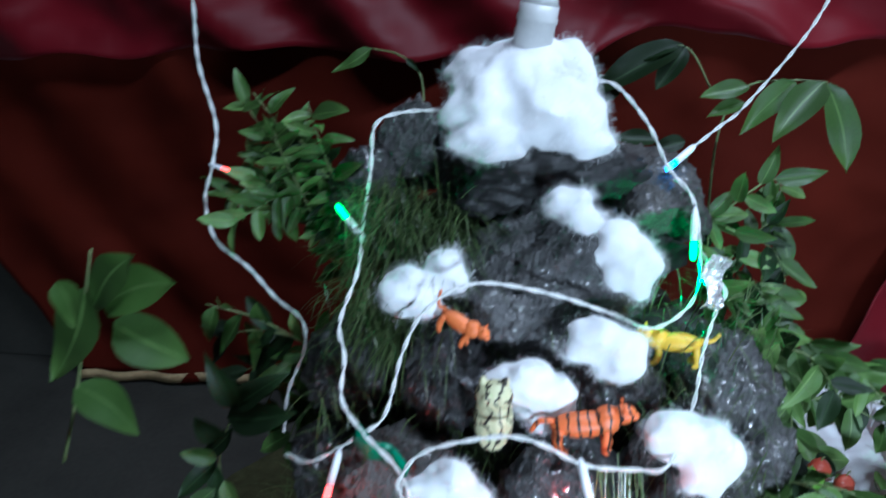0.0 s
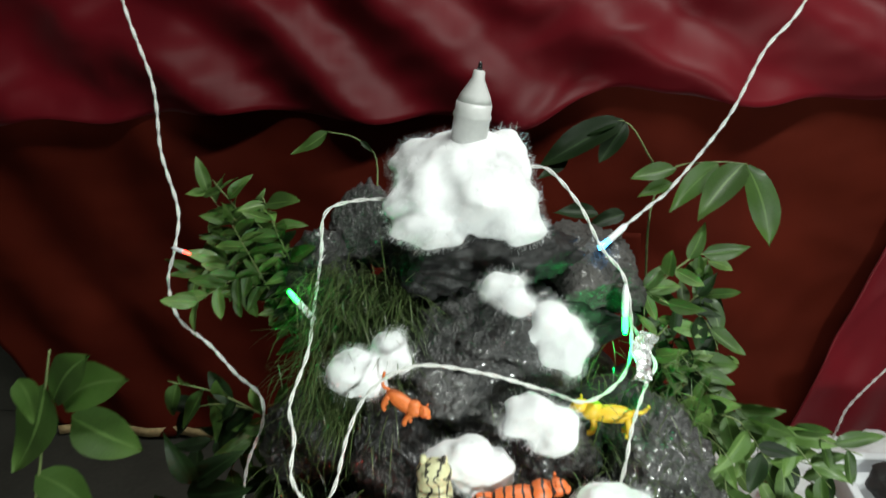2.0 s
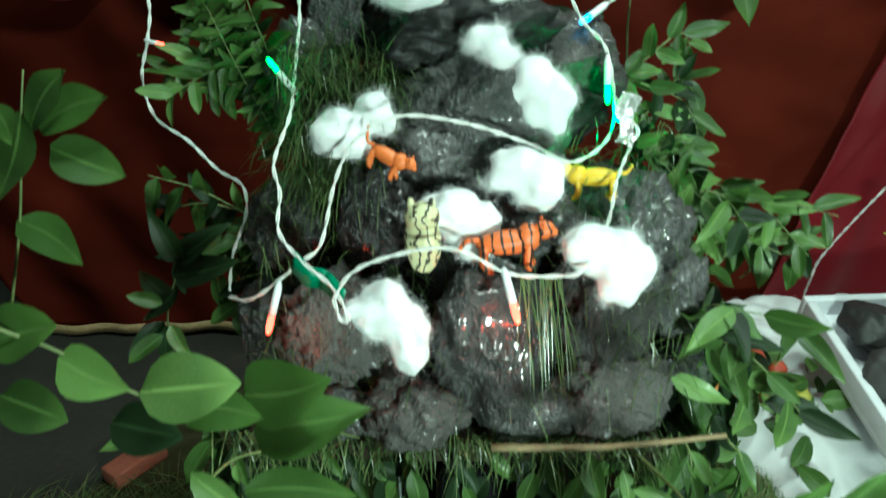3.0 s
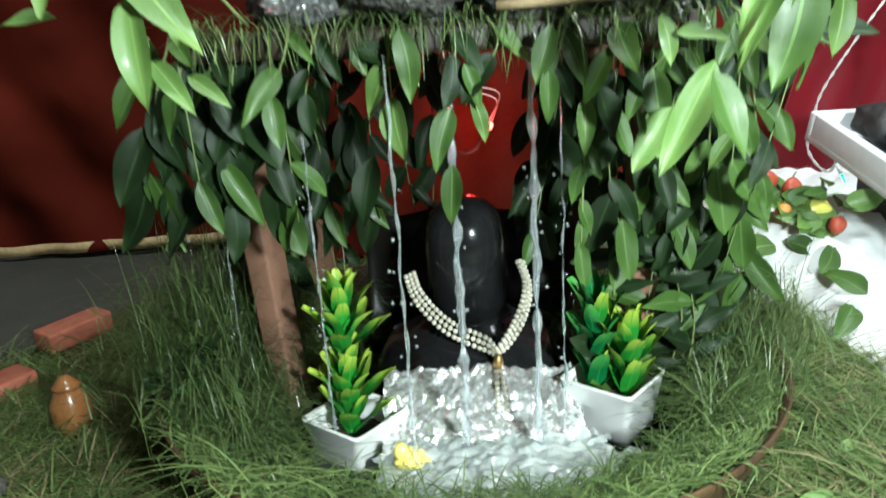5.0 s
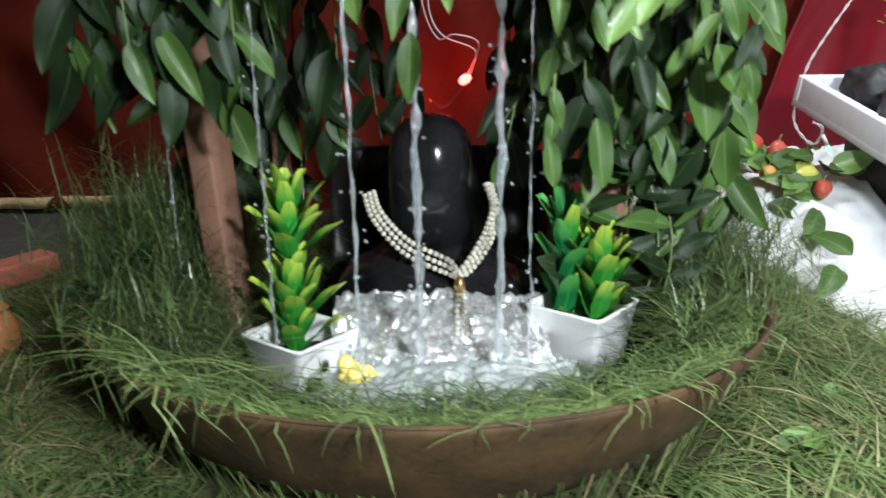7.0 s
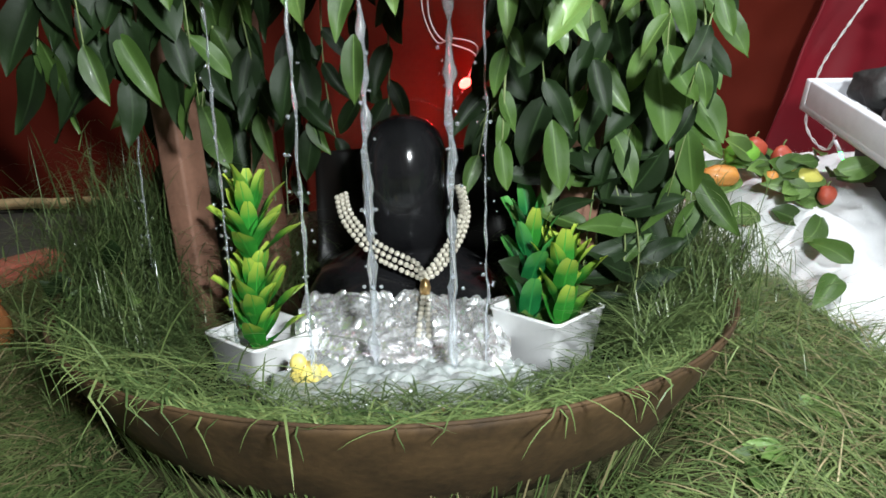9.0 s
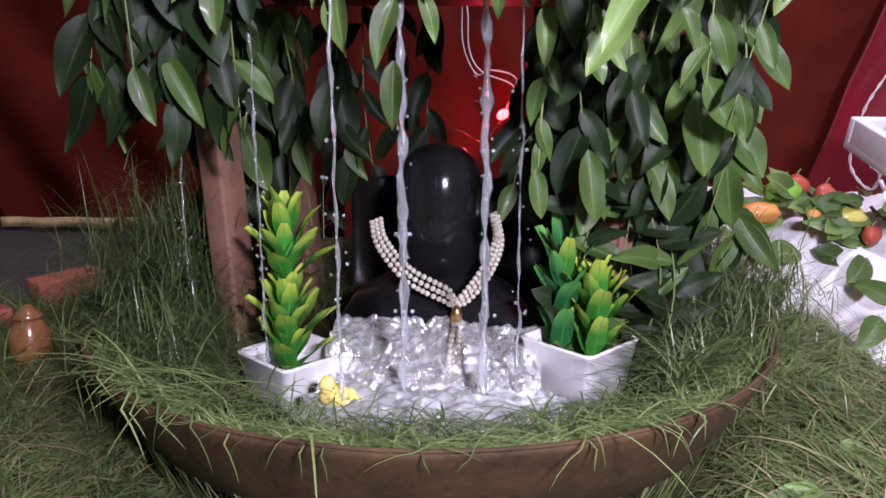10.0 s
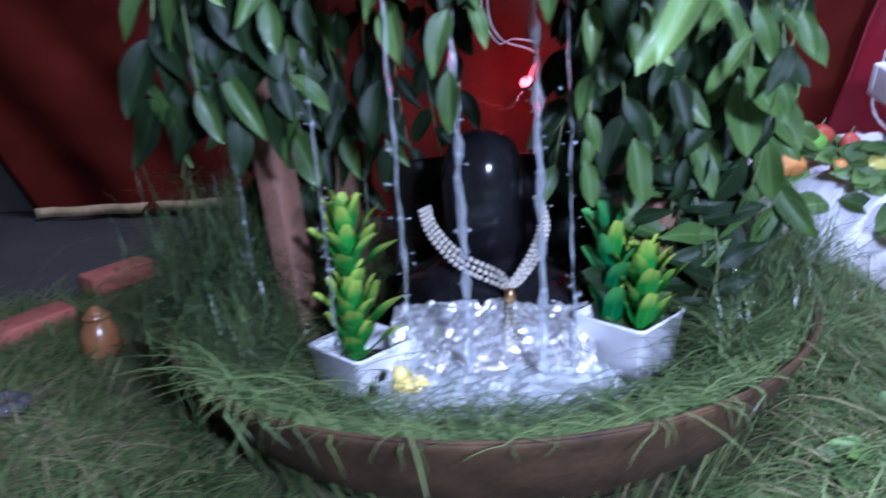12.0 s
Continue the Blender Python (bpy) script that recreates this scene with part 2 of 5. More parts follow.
def lathe(bm, profile, m=Matrix(), steps=32, wobble=0.0):
    rings = []
    for r, z in profile:
        rings.append([bm.verts.new(m @ Vector((r * (1 + wobble * noise.noise((math.cos(2 * math.pi * k / steps) * 2, math.sin(2 * math.pi * k / steps) * 2, z * 15))) * math.cos(2 * math.pi * k / steps),
                                               r * math.sin(2 * math.pi * k / steps), z))) for k in range(steps)])
    for a, b in zip(rings, rings[1:]):
        for k in range(steps):
            bm.faces.new((a[k], a[(k + 1) % steps], b[(k + 1) % steps], b[k]))
    bm.faces.new(rings[0][::-1])
    bm.faces.new(rings[-1])
    bmesh.ops.recalc_face_normals(bm, faces=bm.faces)
    return bm


def smooth_line(points, per=8):
    """A Catmull-Rom line through the points."""
    p = [Vector(q) for q in points]
    p = [2 * p[0] - p[1], *p, 2 * p[-1] - p[-2]]
    out = []
    for a, b, c, d in zip(p, p[1:], p[2:], p[3:]):
        for k in range(per):
            t = k / per
            out.append(0.5 * ((2 * b) + (c - a) * t + (2 * a - 5 * b + 4 * c - d) * t * t + (3 * b - a - 3 * c + d) * t ** 3))
    return out + [p[-2]]


def tube(bm, line, radius, sides=6, end=None):
    """A round bar along a line; end: its radius at the far end."""
    rings, up = [], Vector((0.3, 0.2, 1)).normalized()
    for k, q in enumerate(line):
        ahead = (line[min(k + 1, len(line) - 1)] - line[max(k - 1, 0)]).normalized()
        u = ahead.cross(up)
        u = (u if u.length > 1e-3 else ahead.cross(Vector((1, 0, 0)))).normalized()
        v = ahead.cross(u)
        up = u.cross(ahead) if u.cross(ahead).length > 1e-3 else up
        r = radius if end is None else radius + (end - radius) * k / (len(line) - 1)
        rings.append([bm.verts.new(q + r * (math.cos(2 * math.pi * j / sides) * u + math.sin(2 * math.pi * j / sides) * v)) for j in range(sides)])
    for a, b in zip(rings, rings[1:]):
        for j in range(sides):
            bm.faces.new((a[j], a[(j + 1) % sides], b[(j + 1) % sides], b[j]))
    bm.faces.new(rings[0][::-1])
    bm.faces.new(rings[-1])
    return bm


def turned(line, gap, pitch, phase):
    """The line of one strand of a twisted pair."""
    out, far = [], 0.0
    for k, q in enumerate(line):
        ahead = (line[min(k + 1, len(line) - 1)] - line[max(k - 1, 0)]).normalized()
        u = ahead.cross(Vector((0.1, 1, 0.15))).normalized()
        v = ahead.cross(u)
        far += (q - line[max(k - 1, 0)]).length
        a = 2 * math.pi * far / pitch + phase
        out.append(q + gap * (math.cos(a) * u + math.sin(a) * v))
    return out


def blob(bm, centre, size, seed, lumps=0.3, detail=3, cuts=0, grain=0.05, fine=7.0):
    """A lumpy body: a ball pushed about by noise at three scales and cut by a few planes."""
    rnd = random.Random(seed)
    made = bmesh.ops.create_icosphere(bm, subdivisions=detail, radius=1.0)["verts"]
    shift = Vector((rnd.uniform(-50, 50), rnd.uniform(-50, 50), rnd.uniform(-50, 50)))
    planes = [(Vector((rnd.gauss(0, 1), rnd.gauss(0, 1), rnd.gauss(0, 1))).normalized(), rnd.uniform(0.62, 0.9)) for _ in range(cuts)]
    spin = Euler((rnd.uniform(-0.4, 0.4), rnd.uniform(-0.4, 0.4), rnd.uniform(0, 6.28))).to_matrix()
    for v in made:
        d = v.co.normalized()
        q = d * (1 + lumps * noise.noise(d * 1.3 + shift) + lumps * 0.5 * noise.noise(d * 3.1 + shift))
        for normal, far in planes:
            over = q.dot(normal) - far
            if over > 0:
                q -= normal * over * 0.85
        q *= 1 + grain * noise.noise(d * fine + shift) + grain * 0.6 * noise.noise(d * fine * 2.3 + shift) - 0.9 * grain * max(0.0, noise.noise(d * fine * 1.7 - shift) - 0.25)
        q = spin @ q if not cuts else q
        v.co = Vector(centre) + Vector((q.x * size[0], q.y * size[1], q.z * size[2]))
    return made


LEAF_MESHES = {}


def leaf_mesh(mat, shape):
    """A pointed leaf 1 long along +y: folded along the rib, curled at the tip, waved at the rim. Shapes differ in curl and width."""
    key = (mat.name, shape)
    if key in LEAF_MESHES:
        return LEAF_MESHES[key]
    rnd = random.Random(shape)
    bm = bmesh.new()
    uv = bm.loops.layers.uv.new("leaf")
    wide, fold, curl, twist = (0.20, 0.10, 0.0, 0.0) if shape >= 10 else (0.20 + 0.07 * rnd.random(), 0.04 + 0.10 * rnd.random(), rnd.uniform(-0.1, 0.28), rnd.uniform(-0.5, 0.5))
    if shape >= 10:
        wide, fold, curl = 0.155 + 0.02 * (shape - 10), 0.05, 0.14
    rows, spot = [], {}
    bow = rnd.uniform(-0.06, 0.06) if shape < 10 else 0.0
    for i in range(9):
        y = i / 8
        w = wide * 2.3 * (max(y, 0.004) ** 0.6) * (max(1 - y, 0.002) ** (0.8 + 0.15 * (shape % 3))) if shape < 10 else wide * (math.sin(math.pi * (0.16 + 0.77 * y)) ** 0.65)
        row = []
        for j in range(5):
            s = (j - 2) / 2
            v = bm.verts.new((s * w + bow * math.sin(3.14 * y), y, fold * abs(s) * w / wide - curl * y * y + 0.030 * math.sin(8 * y + 2 * s + shape) * abs(s) + twist * s * w * y))
            spot[v] = (0.5 + s / 2, y)
            row.append(v)
        rows.append(row)
    for a, b in zip(rows, rows[1:]):
        for j in range(4):
            f = bm.faces.new((a[j], a[j + 1], b[j + 1], b[j]))
            for loop in f.loops:
                loop[uv].uv = spot[loop.vert]
    me = bpy.data.meshes.new("leaf")
    bm.to_mesh(me)
    bm.free()
    me.materials.append(mat)
    me.shade_smooth()
    LEAF_MESHES[key] = me
    return me


def leaf(parent, base, tip, mat, shape=0, facing=(0, -0.8, 0.6), wide=1.0):
    """One leaf from its stalk end to its tip, its upper face turned towards facing."""
    base, tip = Vector(base), Vector(tip)
    y = tip - base
    far = y.length
    y.normalize()
    x = y.cross(Vector(facing))
    x = (x if x.length > 1e-3 else y.cross(Vector((1, 0, 0)))).normalized()
    z = x.cross(y)
    ob = new("leaf", leaf_mesh(mat, shape))
    ob.parent = parent
    m = Matrix((x, y, z)).transposed().to_4x4()
    m.translation = base
    ob.matrix_basis = m @ Matrix.Diagonal((far * wide, far, far, 1))
    return ob


def branch(label, line, count, size, mats, seed, droop=0.5, spread=1.0, name="leafy_twig", group="", stem=STEM, radius=0.0012, start=0.1):
    """A twig along a line with leaves in turn on both sides."""
    rnd = random.Random(seed)
    top = thing(name, label, "twig", group)
    pts = smooth_line(line, 6)
    part("stem", tube(bmesh.new(), pts, radius, 5, radius * 0.4), stem, top)
    for k in range(count):
        f = start + (1 - start) * (k + rnd.uniform(-0.2, 0.2)) / max(1, count - 1)
        i = int(max(0, min(0.999, f)) * (len(pts) - 1))
        ahead = (pts[i + 1] - pts[i]).normalized()
        side = ahead.cross(Vector((rnd.uniform(-0.3, 0.3), -1, rnd.uniform(-0.3, 0.3)))).normalized() * (1 if k % 2 else -1)
        way = (ahead * rnd.uniform(0.2, 0.8) + side * spread * rnd.uniform(0.5, 1.0) + Vector((rnd.uniform(-0.3, 0.3), rnd.uniform(-0.5, 0.3), -droop * rnd.uniform(0.4, 1.3)))).normalized()
        far = size * rnd.uniform(0.7, 1.2)
        leaf(top, pts[i], pts[i] + way * far, rnd.choice(mats), rnd.randrange(6), (rnd.uniform(-0.5, 0.5), -0.8, rnd.uniform(0.2, 0.9)), rnd.uniform(0.85, 1.15))
    return top


def blades(name, mat, roots, parent=None, segments=4, outside=False, inside=False):
    """Many grass blades in one mesh. roots: place, way, length, width, fall. outside and inside: they keep to that side of the basin's wall."""
    verts, faces = [], []
    for place, way, far, wide, fall in roots:
        p, d = np.array(place, float), np.array(way, float)
        side = np.cross(d, (0, 0, 1.0)) + (1e-4, 0, 0)
        side = side / np.linalg.norm(side) * wide / 2
        first = len(verts)
        for k in range(segments):
            w = 1 - (k / segments) ** 2 * 0.7
            verts += [tuple(p - side * w), tuple(p + side * w)]
            before = math.hypot(p[0] - BX, p[1] - BY)
            p = p + d * far / segments
            d = d + np.array((0, 0, -fall / segments))
            d = d / np.linalg.norm(d)
            p[2] = max(p[2], FLOOR_Z(p[0], p[1]))
            if inside:
                off = math.hypot(p[0] - BX, p[1] - BY)
                wall = 0.222 + 0.62 * min(p[2], 0.125)
                if before <= BR and off > wall and p[2] < 0.13:
                    p[0], p[1] = BX + (p[0] - BX) * wall / off, BY + (p[1] - BY) * wall / off
                elif before > BR and off < BR + 0.006 or (before > BR and p[2] < 0.12 and off < BR + 0.03):
                    p[0], p[1] = BX + (p[0] - BX) * (BR + 0.012) / off, BY + (p[1] - BY) * (BR + 0.012) / off
            if outside:
                off = math.hypot(p[0] - BX, p[1] - BY)
                keep = 0.235 + 0.55 * min(p[2], 0.12)
                if off < keep:
                    p[0], p[1] = BX + (p[0] - BX) * keep / off, BY + (p[1] - BY) * keep / off
        verts.append(tuple(p))
        for k in range(segments - 1):
            a = first + 2 * k
            faces.append((a, a + 1, a + 3, a + 2))
        a = first + 2 * (segments - 1)
        faces.append((a, a + 1, a + 2))
    me = bpy.data.meshes.new(name)
    me.from_pydata(verts, [], faces)
    me.materials.append(mat)
    ob = new(name, me)
    ob.parent = parent
    return ob


BX, BY, BR = -0.022, 0.03, 0.292   # the basin: its middle and its rim's radius


def FLOOR_Z(x, y):
    return 0.05 if math.hypot(x - BX, y - BY) < BR - 0.05 else 0.004


# ---- the room ----
def slab(name, label, m, sx, sy, sz, mat):
    return tagged(part(name, box(bmesh.new(), m, sx, sy, sz), mat, None, "", False), label, "wall" if "wall" in name else name.split("_")[0], "", "structure")


slab("floor", "worn grey stone floor", pose(0, -0.4, -0.03), 4.4, 3.6, 0.06, FLOOR)
slab("wall_north", "plain plastered wall behind the hung cloth", pose(0, 1.25, 1.2), 4.4, 0.1, 2.4, PLASTER)
slab("wall_south", "plain plastered wall", pose(0, -2.25, 1.2), 4.4, 0.1, 2.4, PLASTER)
slab("wall_west", "plain plastered wall", pose(-2.25, -0.5, 1.2), 0.1, 3.4, 2.4, PLASTER)
slab("wall_east", "plain plastered wall", pose(2.25, -0.5, 1.2), 0.1, 3.4, 2.4, PLASTER)
slab("ceiling", "plain plastered ceiling", pose(0, -0.5, 2.45), 4.6, 3.6, 0.1, PLASTER)


def cloth(name, label, x0, x1, z0, z1, y, mat, folds, deep, seed, lean=0.0, slant=0.0, skew=0.19, tilt=0.0, nx=150, nz=110, hem=0.008, flare=0.0):
    """A hung cloth with soft folds that gather towards the top; slant shifts its lower edge sideways."""
    bm = bmesh.new()
    grid = []
    for k in range(nz + 1):
        v = k / nz
        row = []
        for i in range(nx + 1):
            u = i / nx
            x = x0 + (x1 - x0) * u + slant * (1 - v) - flare * v * (1 - u)
            z = z0 + (z1 - z0) * v + tilt * (u - 0.5) * (1 - v)
            wave = math.sin(folds * 6.283 * (u + skew * v + 0.06 * noise.noise((u * 3, v * 2, seed)))) * (0.35 + 0.65 * abs(noise.noise((u * 4, v * 0.8, seed + 3))))
            sag = noise.noise((u * 2.5, v * 3.5, seed + 9)) * 0.9 + 0.40 * noise.noise((x * 6, z * 9 + x * 4, seed + 20)) + 0.30 * abs(noise.noise((x * 9 - z * 7, z * 12 + x * 3, seed + 30)))
            row.append(bm.verts.new((x, y + deep * (wave + sag) + lean * (1 - v), z + hem * (1 - v) ** 3 * (noise.noise((u * 5, seed, 0)) + 0.4 * noise.noise((u * 17, seed, 3))))))
        grid.append(row)
    for a, b in zip(grid, grid[1:]):
        for i in range(nx):
            bm.faces.new((a[i], a[i + 1], b[i + 1], b[i]))
    ob = tagged(part(name, bm, mat), label, "curtain")
    thick = ob.modifiers.new("thickness", "SOLIDIFY")
    thick.thickness = 0.0025
    return ob


cloth("curtain", "rust-red cloth hung as a backdrop behind the display", -1.03, 0.98, 0.012, 1.85, 0.86, RUST, 7, 0.024, 2, -0.02, flare=1.1)
cloth("curtain", "rust-red cloth fold hanging close behind the stool", -0.24, 0.24, 0.02, 0.58, 0.63, RUST, 4, 0.012, 4, 0.0, nx=80, nz=60)
cloth("curtain", "bright crimson satin cloth draped over the top of the backdrop", -1.75, 1.45, 0.78, 1.9, 0.79, CRIMSON, 10, 0.055, 5, skew=0.55, tilt=0.10, hem=0.11)
cloth("curtain", "crimson cloth hanging beside the backdrop down to the floor", 1.16, 2.0, 0.01, 1.85, 0.79, CRIMSON, 6, 0.016, 8, -0.04, -0.60)
border = bmesh.new()
grid = [[border.verts.new((-1.03 + 0.55 * i / 30, 0.822 + 0.006 * math.sin(i * 0.9), 0.008 + 0.022 * j + 0.010 * i / 30)) for i in range(31)] for j in range(2)]
for i in range(30):
    border.faces.new((grid[0][i], grid[0][i + 1], grid[1][i + 1], grid[1][i]))
edge = tagged(part("cloth_border", border, BORDER), "narrow gold-coloured border along the cloth's lower edge", "border")
edge.modifiers.new("thickness", "SOLIDIFY").thickness = 0.003
tagged(part("side_panel", box(bmesh.new(), pose(-1.30, 0.95, 0.45), 0.46, 0.05, 0.9, 0.006), FLOOR), "dull grey board standing beside the cloth", "board")

ground = bmesh.new()
nx, ny = 90, 70
grid = []
for j in range(ny + 1):
    row = []
    for i in range(nx + 1):
        x, y = -0.95 + 2.3 * i / nx, -1.15 + 1.9 * j / ny
        edge_fall = min(1, max(0, (x + 0.78 - 0.25 * (y > 0.1) * (y - 0.1) * 2 + 0.05 * noise.noise((x * 6, y * 6, 0))) * 8)) * min(1, max(0, (0.72 - y) * 8))
        row.append(ground.verts.new((x, y, 0.003 + edge_fall * (0.004 + 0.006 * abs(noise.noise((x * 14, y * 14, 4)))) - (1 - edge_fall) * 0.006)))
    grid.append(row)
for a, b in zip(grid, grid[1:]):
    for i in range(nx):
        ground.faces.new((a[i], a[i + 1], b[i + 1], b[i]))
tagged(part("ground", ground, SOIL), "matted green grass clippings spread over the floor", "ground", "", "structure")

# ---- the basin ----
basin = thing("basin", "wide round brown iron basin filled with grass and foil", "basin", at=(BX, BY, 0))
basin.scale = (1.0, 1.02, 0.9)
profile = [(0.15, 0.002), (0.19, 0.004), (0.225, 0.018), (0.255, 0.05), (0.275, 0.085), (0.287, 0.112), (0.2905, 0.120), (0.2910, 0.124), (0.2890, 0.126), (0.2850, 0.122), (0.27, 0.09), (0.25, 0.055), (0.22, 0.027), (0.185, 0.012), (0.15, 0.010)]
part("bowl", lathe(bmesh.new(), profile, Matrix(), 96, 0.01), BASIN, basin)
rim = [Vector((0.2895 * math.cos(k * math.pi / 60), 0.2895 * math.sin(k * math.pi / 60), 0.1255 + 0.0012 * noise.noise((math.cos(k * math.pi / 60) * 3, math.sin(k * math.pi / 60) * 3, 2)))) for k in range(121)]
part("rim", tube(bmesh.new(), rim, 0.0015, 8), BASIN, basin, "rolled worn rim")

# ---- the stool that carries the hill ----
stool = thing("stool", "low reddish wooden stool standing in the basin", "stool")
part("seat", box(bmesh.new(), pose(-0.035, 0.06, 0.402), 0.36, 0.34, 0.020, 0.004), WET_WOOD, stool, "dark wet wooden board")
for x, y, lean in ((-0.203, 0.0, 0.9), (0.135, 0.0, -1), (-0.19, 0.19, 1), (0.125, 0.19, -1)):
    bm = bmesh.new()
    a, b = Vector((x + 0.012 * lean, y, 0.03)), Vector((x - 0.018 * lean, y + 0.01, 0.39))
    m = Matrix.Translation((a + b) / 2) @ (b - a).to_track_quat("Z", "Y").to_matrix().to_4x4()
    part("leg", box(bm, m, 0.031, 0.024, (b - a).length, 0.003), WOOD, stool)


# ---- the hill of stones ----
def stone(label, centre, w, d, h, seed, mat=ROCK, cuts=7, lumps=0.32):
    bm = bmesh.new()
    blob(bm, (0, 0, 0), (w / 2 * 1.14, d / 2 * 1.14, h / 2 * 1.14), seed, lumps, 5, cuts, 0.11, 8.5)
    ob = part("stone", bm, mat)
    ob.location = centre
    return tagged(ob, label, "stone", "stones of the hill")


DARK, PALE, SLAB = "dark pitted volcanic stone, wet and glinting", "rough grey pitted volcanic stone on the hill", "black flat stone slab under the cotton summit"
stone(SLAB, (-0.030, 0.065, 0.742), 0.165, 0.13, 0.085, 31, ROCK_SMOOTH, 9, 0.2)
stone(PALE, (0.074, 0.105, 0.700), 0.105, 0.10, 0.082, 3, ROCK_DRY)
stone(PALE, (-0.130, 0.115, 0.742), 0.075, 0.07, 0.07, 4, ROCK)
stone(DARK, (-0.165, 0.095, 0.690), 0.080, 0.08, 0.09, 5)
stone(DARK, (-0.014, 0.020, 0.668), 0.140, 0.11, 0.125, 6)
stone(DARK, (-0.050, -0.012, 0.636), 0.080, 0.07, 0.055, 7)
stone(DARK, (-0.092, -0.035, 0.592), 0.078, 0.08, 0.088, 8)
stone(DARK, (-0.174, 0.015, 0.560), 0.085, 0.09, 0.09, 9)
stone(DARK, (0.040, -0.015, 0.588), 0.076, 0.07, 0.058, 10)
stone(DARK, (-0.022, 0.002, 0.608), 0.070, 0.06, 0.05, 11)
stone(DARK, (0.140, 0.012, 0.562), 0.072, 0.09, 0.092, 12)
stone(DARK, (0.101, -0.045, 0.500), 0.086, 0.085, 0.104, 13, ROCK_DRY)
stone(DARK, (0.004, -0.078, 0.500), 0.104, 0.085, 0.124, 14)
stone(PALE, (-0.132, -0.060, 0.498), 0.098, 0.085, 0.092, 15, ROCK_DRY)
stone(PALE, (-0.062, -0.105, 0.446), 0.076, 0.07, 0.064, 16, ROCK_DRY)
stone(DARK, (0.102, -0.078, 0.446), 0.098, 0.08, 0.062, 17, ROCK_DRY)
stone(DARK, (0.165, -0.010, 0.508), 0.064, 0.07, 0.075, 18)
stone(DARK, (0.176, -0.010, 0.452), 0.052, 0.06, 0.07, 19)
stone(DARK, (-0.135, -0.085, 0.433), 0.082, 0.06, 0.044, 20)
stone(DARK, (-0.206, -0.020, 0.486), 0.062, 0.08, 0.08, 21)
stone(DARK, (0.030, -0.090, 0.437), 0.080, 0.05, 0.052, 22)
# stones in the body of the hill
stone(DARK, (-0.02, 0.10, 0.63), 0.22, 0.15, 0.17, 23, ROCK_SMOOTH)
stone(DARK, (-0.10, 0.10, 0.50), 0.20, 0.19, 0.19, 24, ROCK_SMOOTH)
stone(DARK, (0.07, 0.09, 0.50), 0.22, 0.19, 0.19, 25, ROCK_SMOOTH)
stone(DARK, (-0.02, 0.02, 0.54), 0.16, 0.11, 0.13, 26, ROCK_SMOOTH)
stone(DARK, (-0.02, 0.02, 0.455), 0.26, 0.16, 0.10, 27, ROCK_SMOOTH)


# ---- cotton wool ----
def cotton(label, lobes, seed, fibres=6000, reach=0.0042):
    """Teased cotton: soft lobes with a fuzz of fine curled fibres."""
    rnd = random.Random(seed)
    bm = bmesh.new()
    for centre, size in list(lobes) if fibres == 6000 else ():
        for _ in range(4):
            a, s = rnd.uniform(0, 6.283), rnd.uniform(0.35, 0.6)
            lobes = lobes + [((centre[0] + size[0] * 0.85 * math.cos(a), centre[1] - size[1] * rnd.uniform(0, 0.5), centre[2] + size[2] * 0.85 * math.sin(a)), (size[0] * s, size[1] * s, size[2] * s))]
    for n, (centre, size) in enumerate(lobes):
        blob(bm, centre, size, seed * 7 + n, 0.34, 4, 0, 0.05, 3.4)
    bm.normal_update()
    spots = [(v.co.copy(), v.normal.copy()) for v in bm.verts]
    top = tagged(part("cotton_tuft", bm, COTTON), label, "cotton", "cotton on the hill")
    fuse = top.modifiers.new("fuse", "REMESH")
    fuse.mode, fuse.voxel_size, fuse.use_smooth_shade = "VOXEL", 0.0026, True
    soft = top.modifiers.new("soft", "SMOOTH")
    soft.iterations, soft.factor = 10, 0.6
    bm = bmesh.new()
    for _ in range(fibres):
        p, d = rnd.choice(spots)
        d = (d + Vector((rnd.gauss(0, 0.55), rnd.gauss(0, 0.55), rnd.gauss(0, 0.55)))).normalized()
        far, bend = reach * rnd.uniform(0.4, 1.5), Vector((rnd.gauss(0, 0.6), rnd.gauss(0, 0.6), rnd.gauss(0, 0.6)))
        side = d.cross(Vector((rnd.random(), rnd.random(), rnd.random()))).normalized() * 0.00006
        last = None
        for k in range(4):
            q = p + d * far * k / 3 + bend * far * (k / 3) ** 2 * 0.5
            pair = (bm.verts.new(q - side), bm.verts.new(q + side))
            if last:
                bm.faces.new((last[0], last[1], pair[1], pair[0]))
            last = pair
    part("fuzz", bm, COTTON, top)
    return top


TUFT = "small white tuft of teased cotton wool lying on the stones"
cotton("thick white cotton wool heaped like snow on the summit", [((-0.040, 0.060, 0.805), (0.053, 0.052, 0.040)), ((-0.068, 0.035, 0.790), (0.034, 0.032, 0.034)), ((-0.010, 0.030, 0.788), (0.037, 0.033, 0.034)),
       ((-0.008, 0.075, 0.806), (0.028, 0.035, 0.034)), ((-0.062, 0.012, 0.772), (0.032, 0.022, 0.016)), ((0.008, 0.018, 0.772), (0.023, 0.02, 0.015)), ((-0.072, 0.075, 0.816), (0.031, 0.03, 0.02))], 1, 26000, 0.0042)
cotton(TUFT, [((-0.003, -0.022, 0.737), (0.014, 0.012, 0.010)), ((0.010, -0.028, 0.722), (0.011, 0.010, 0.011))], 2)
cotton(TUFT, [((0.036, -0.014, 0.697), (0.021, 0.018, 0.017)), ((0.050, -0.020, 0.680), (0.017, 0.015, 0.020))], 3)
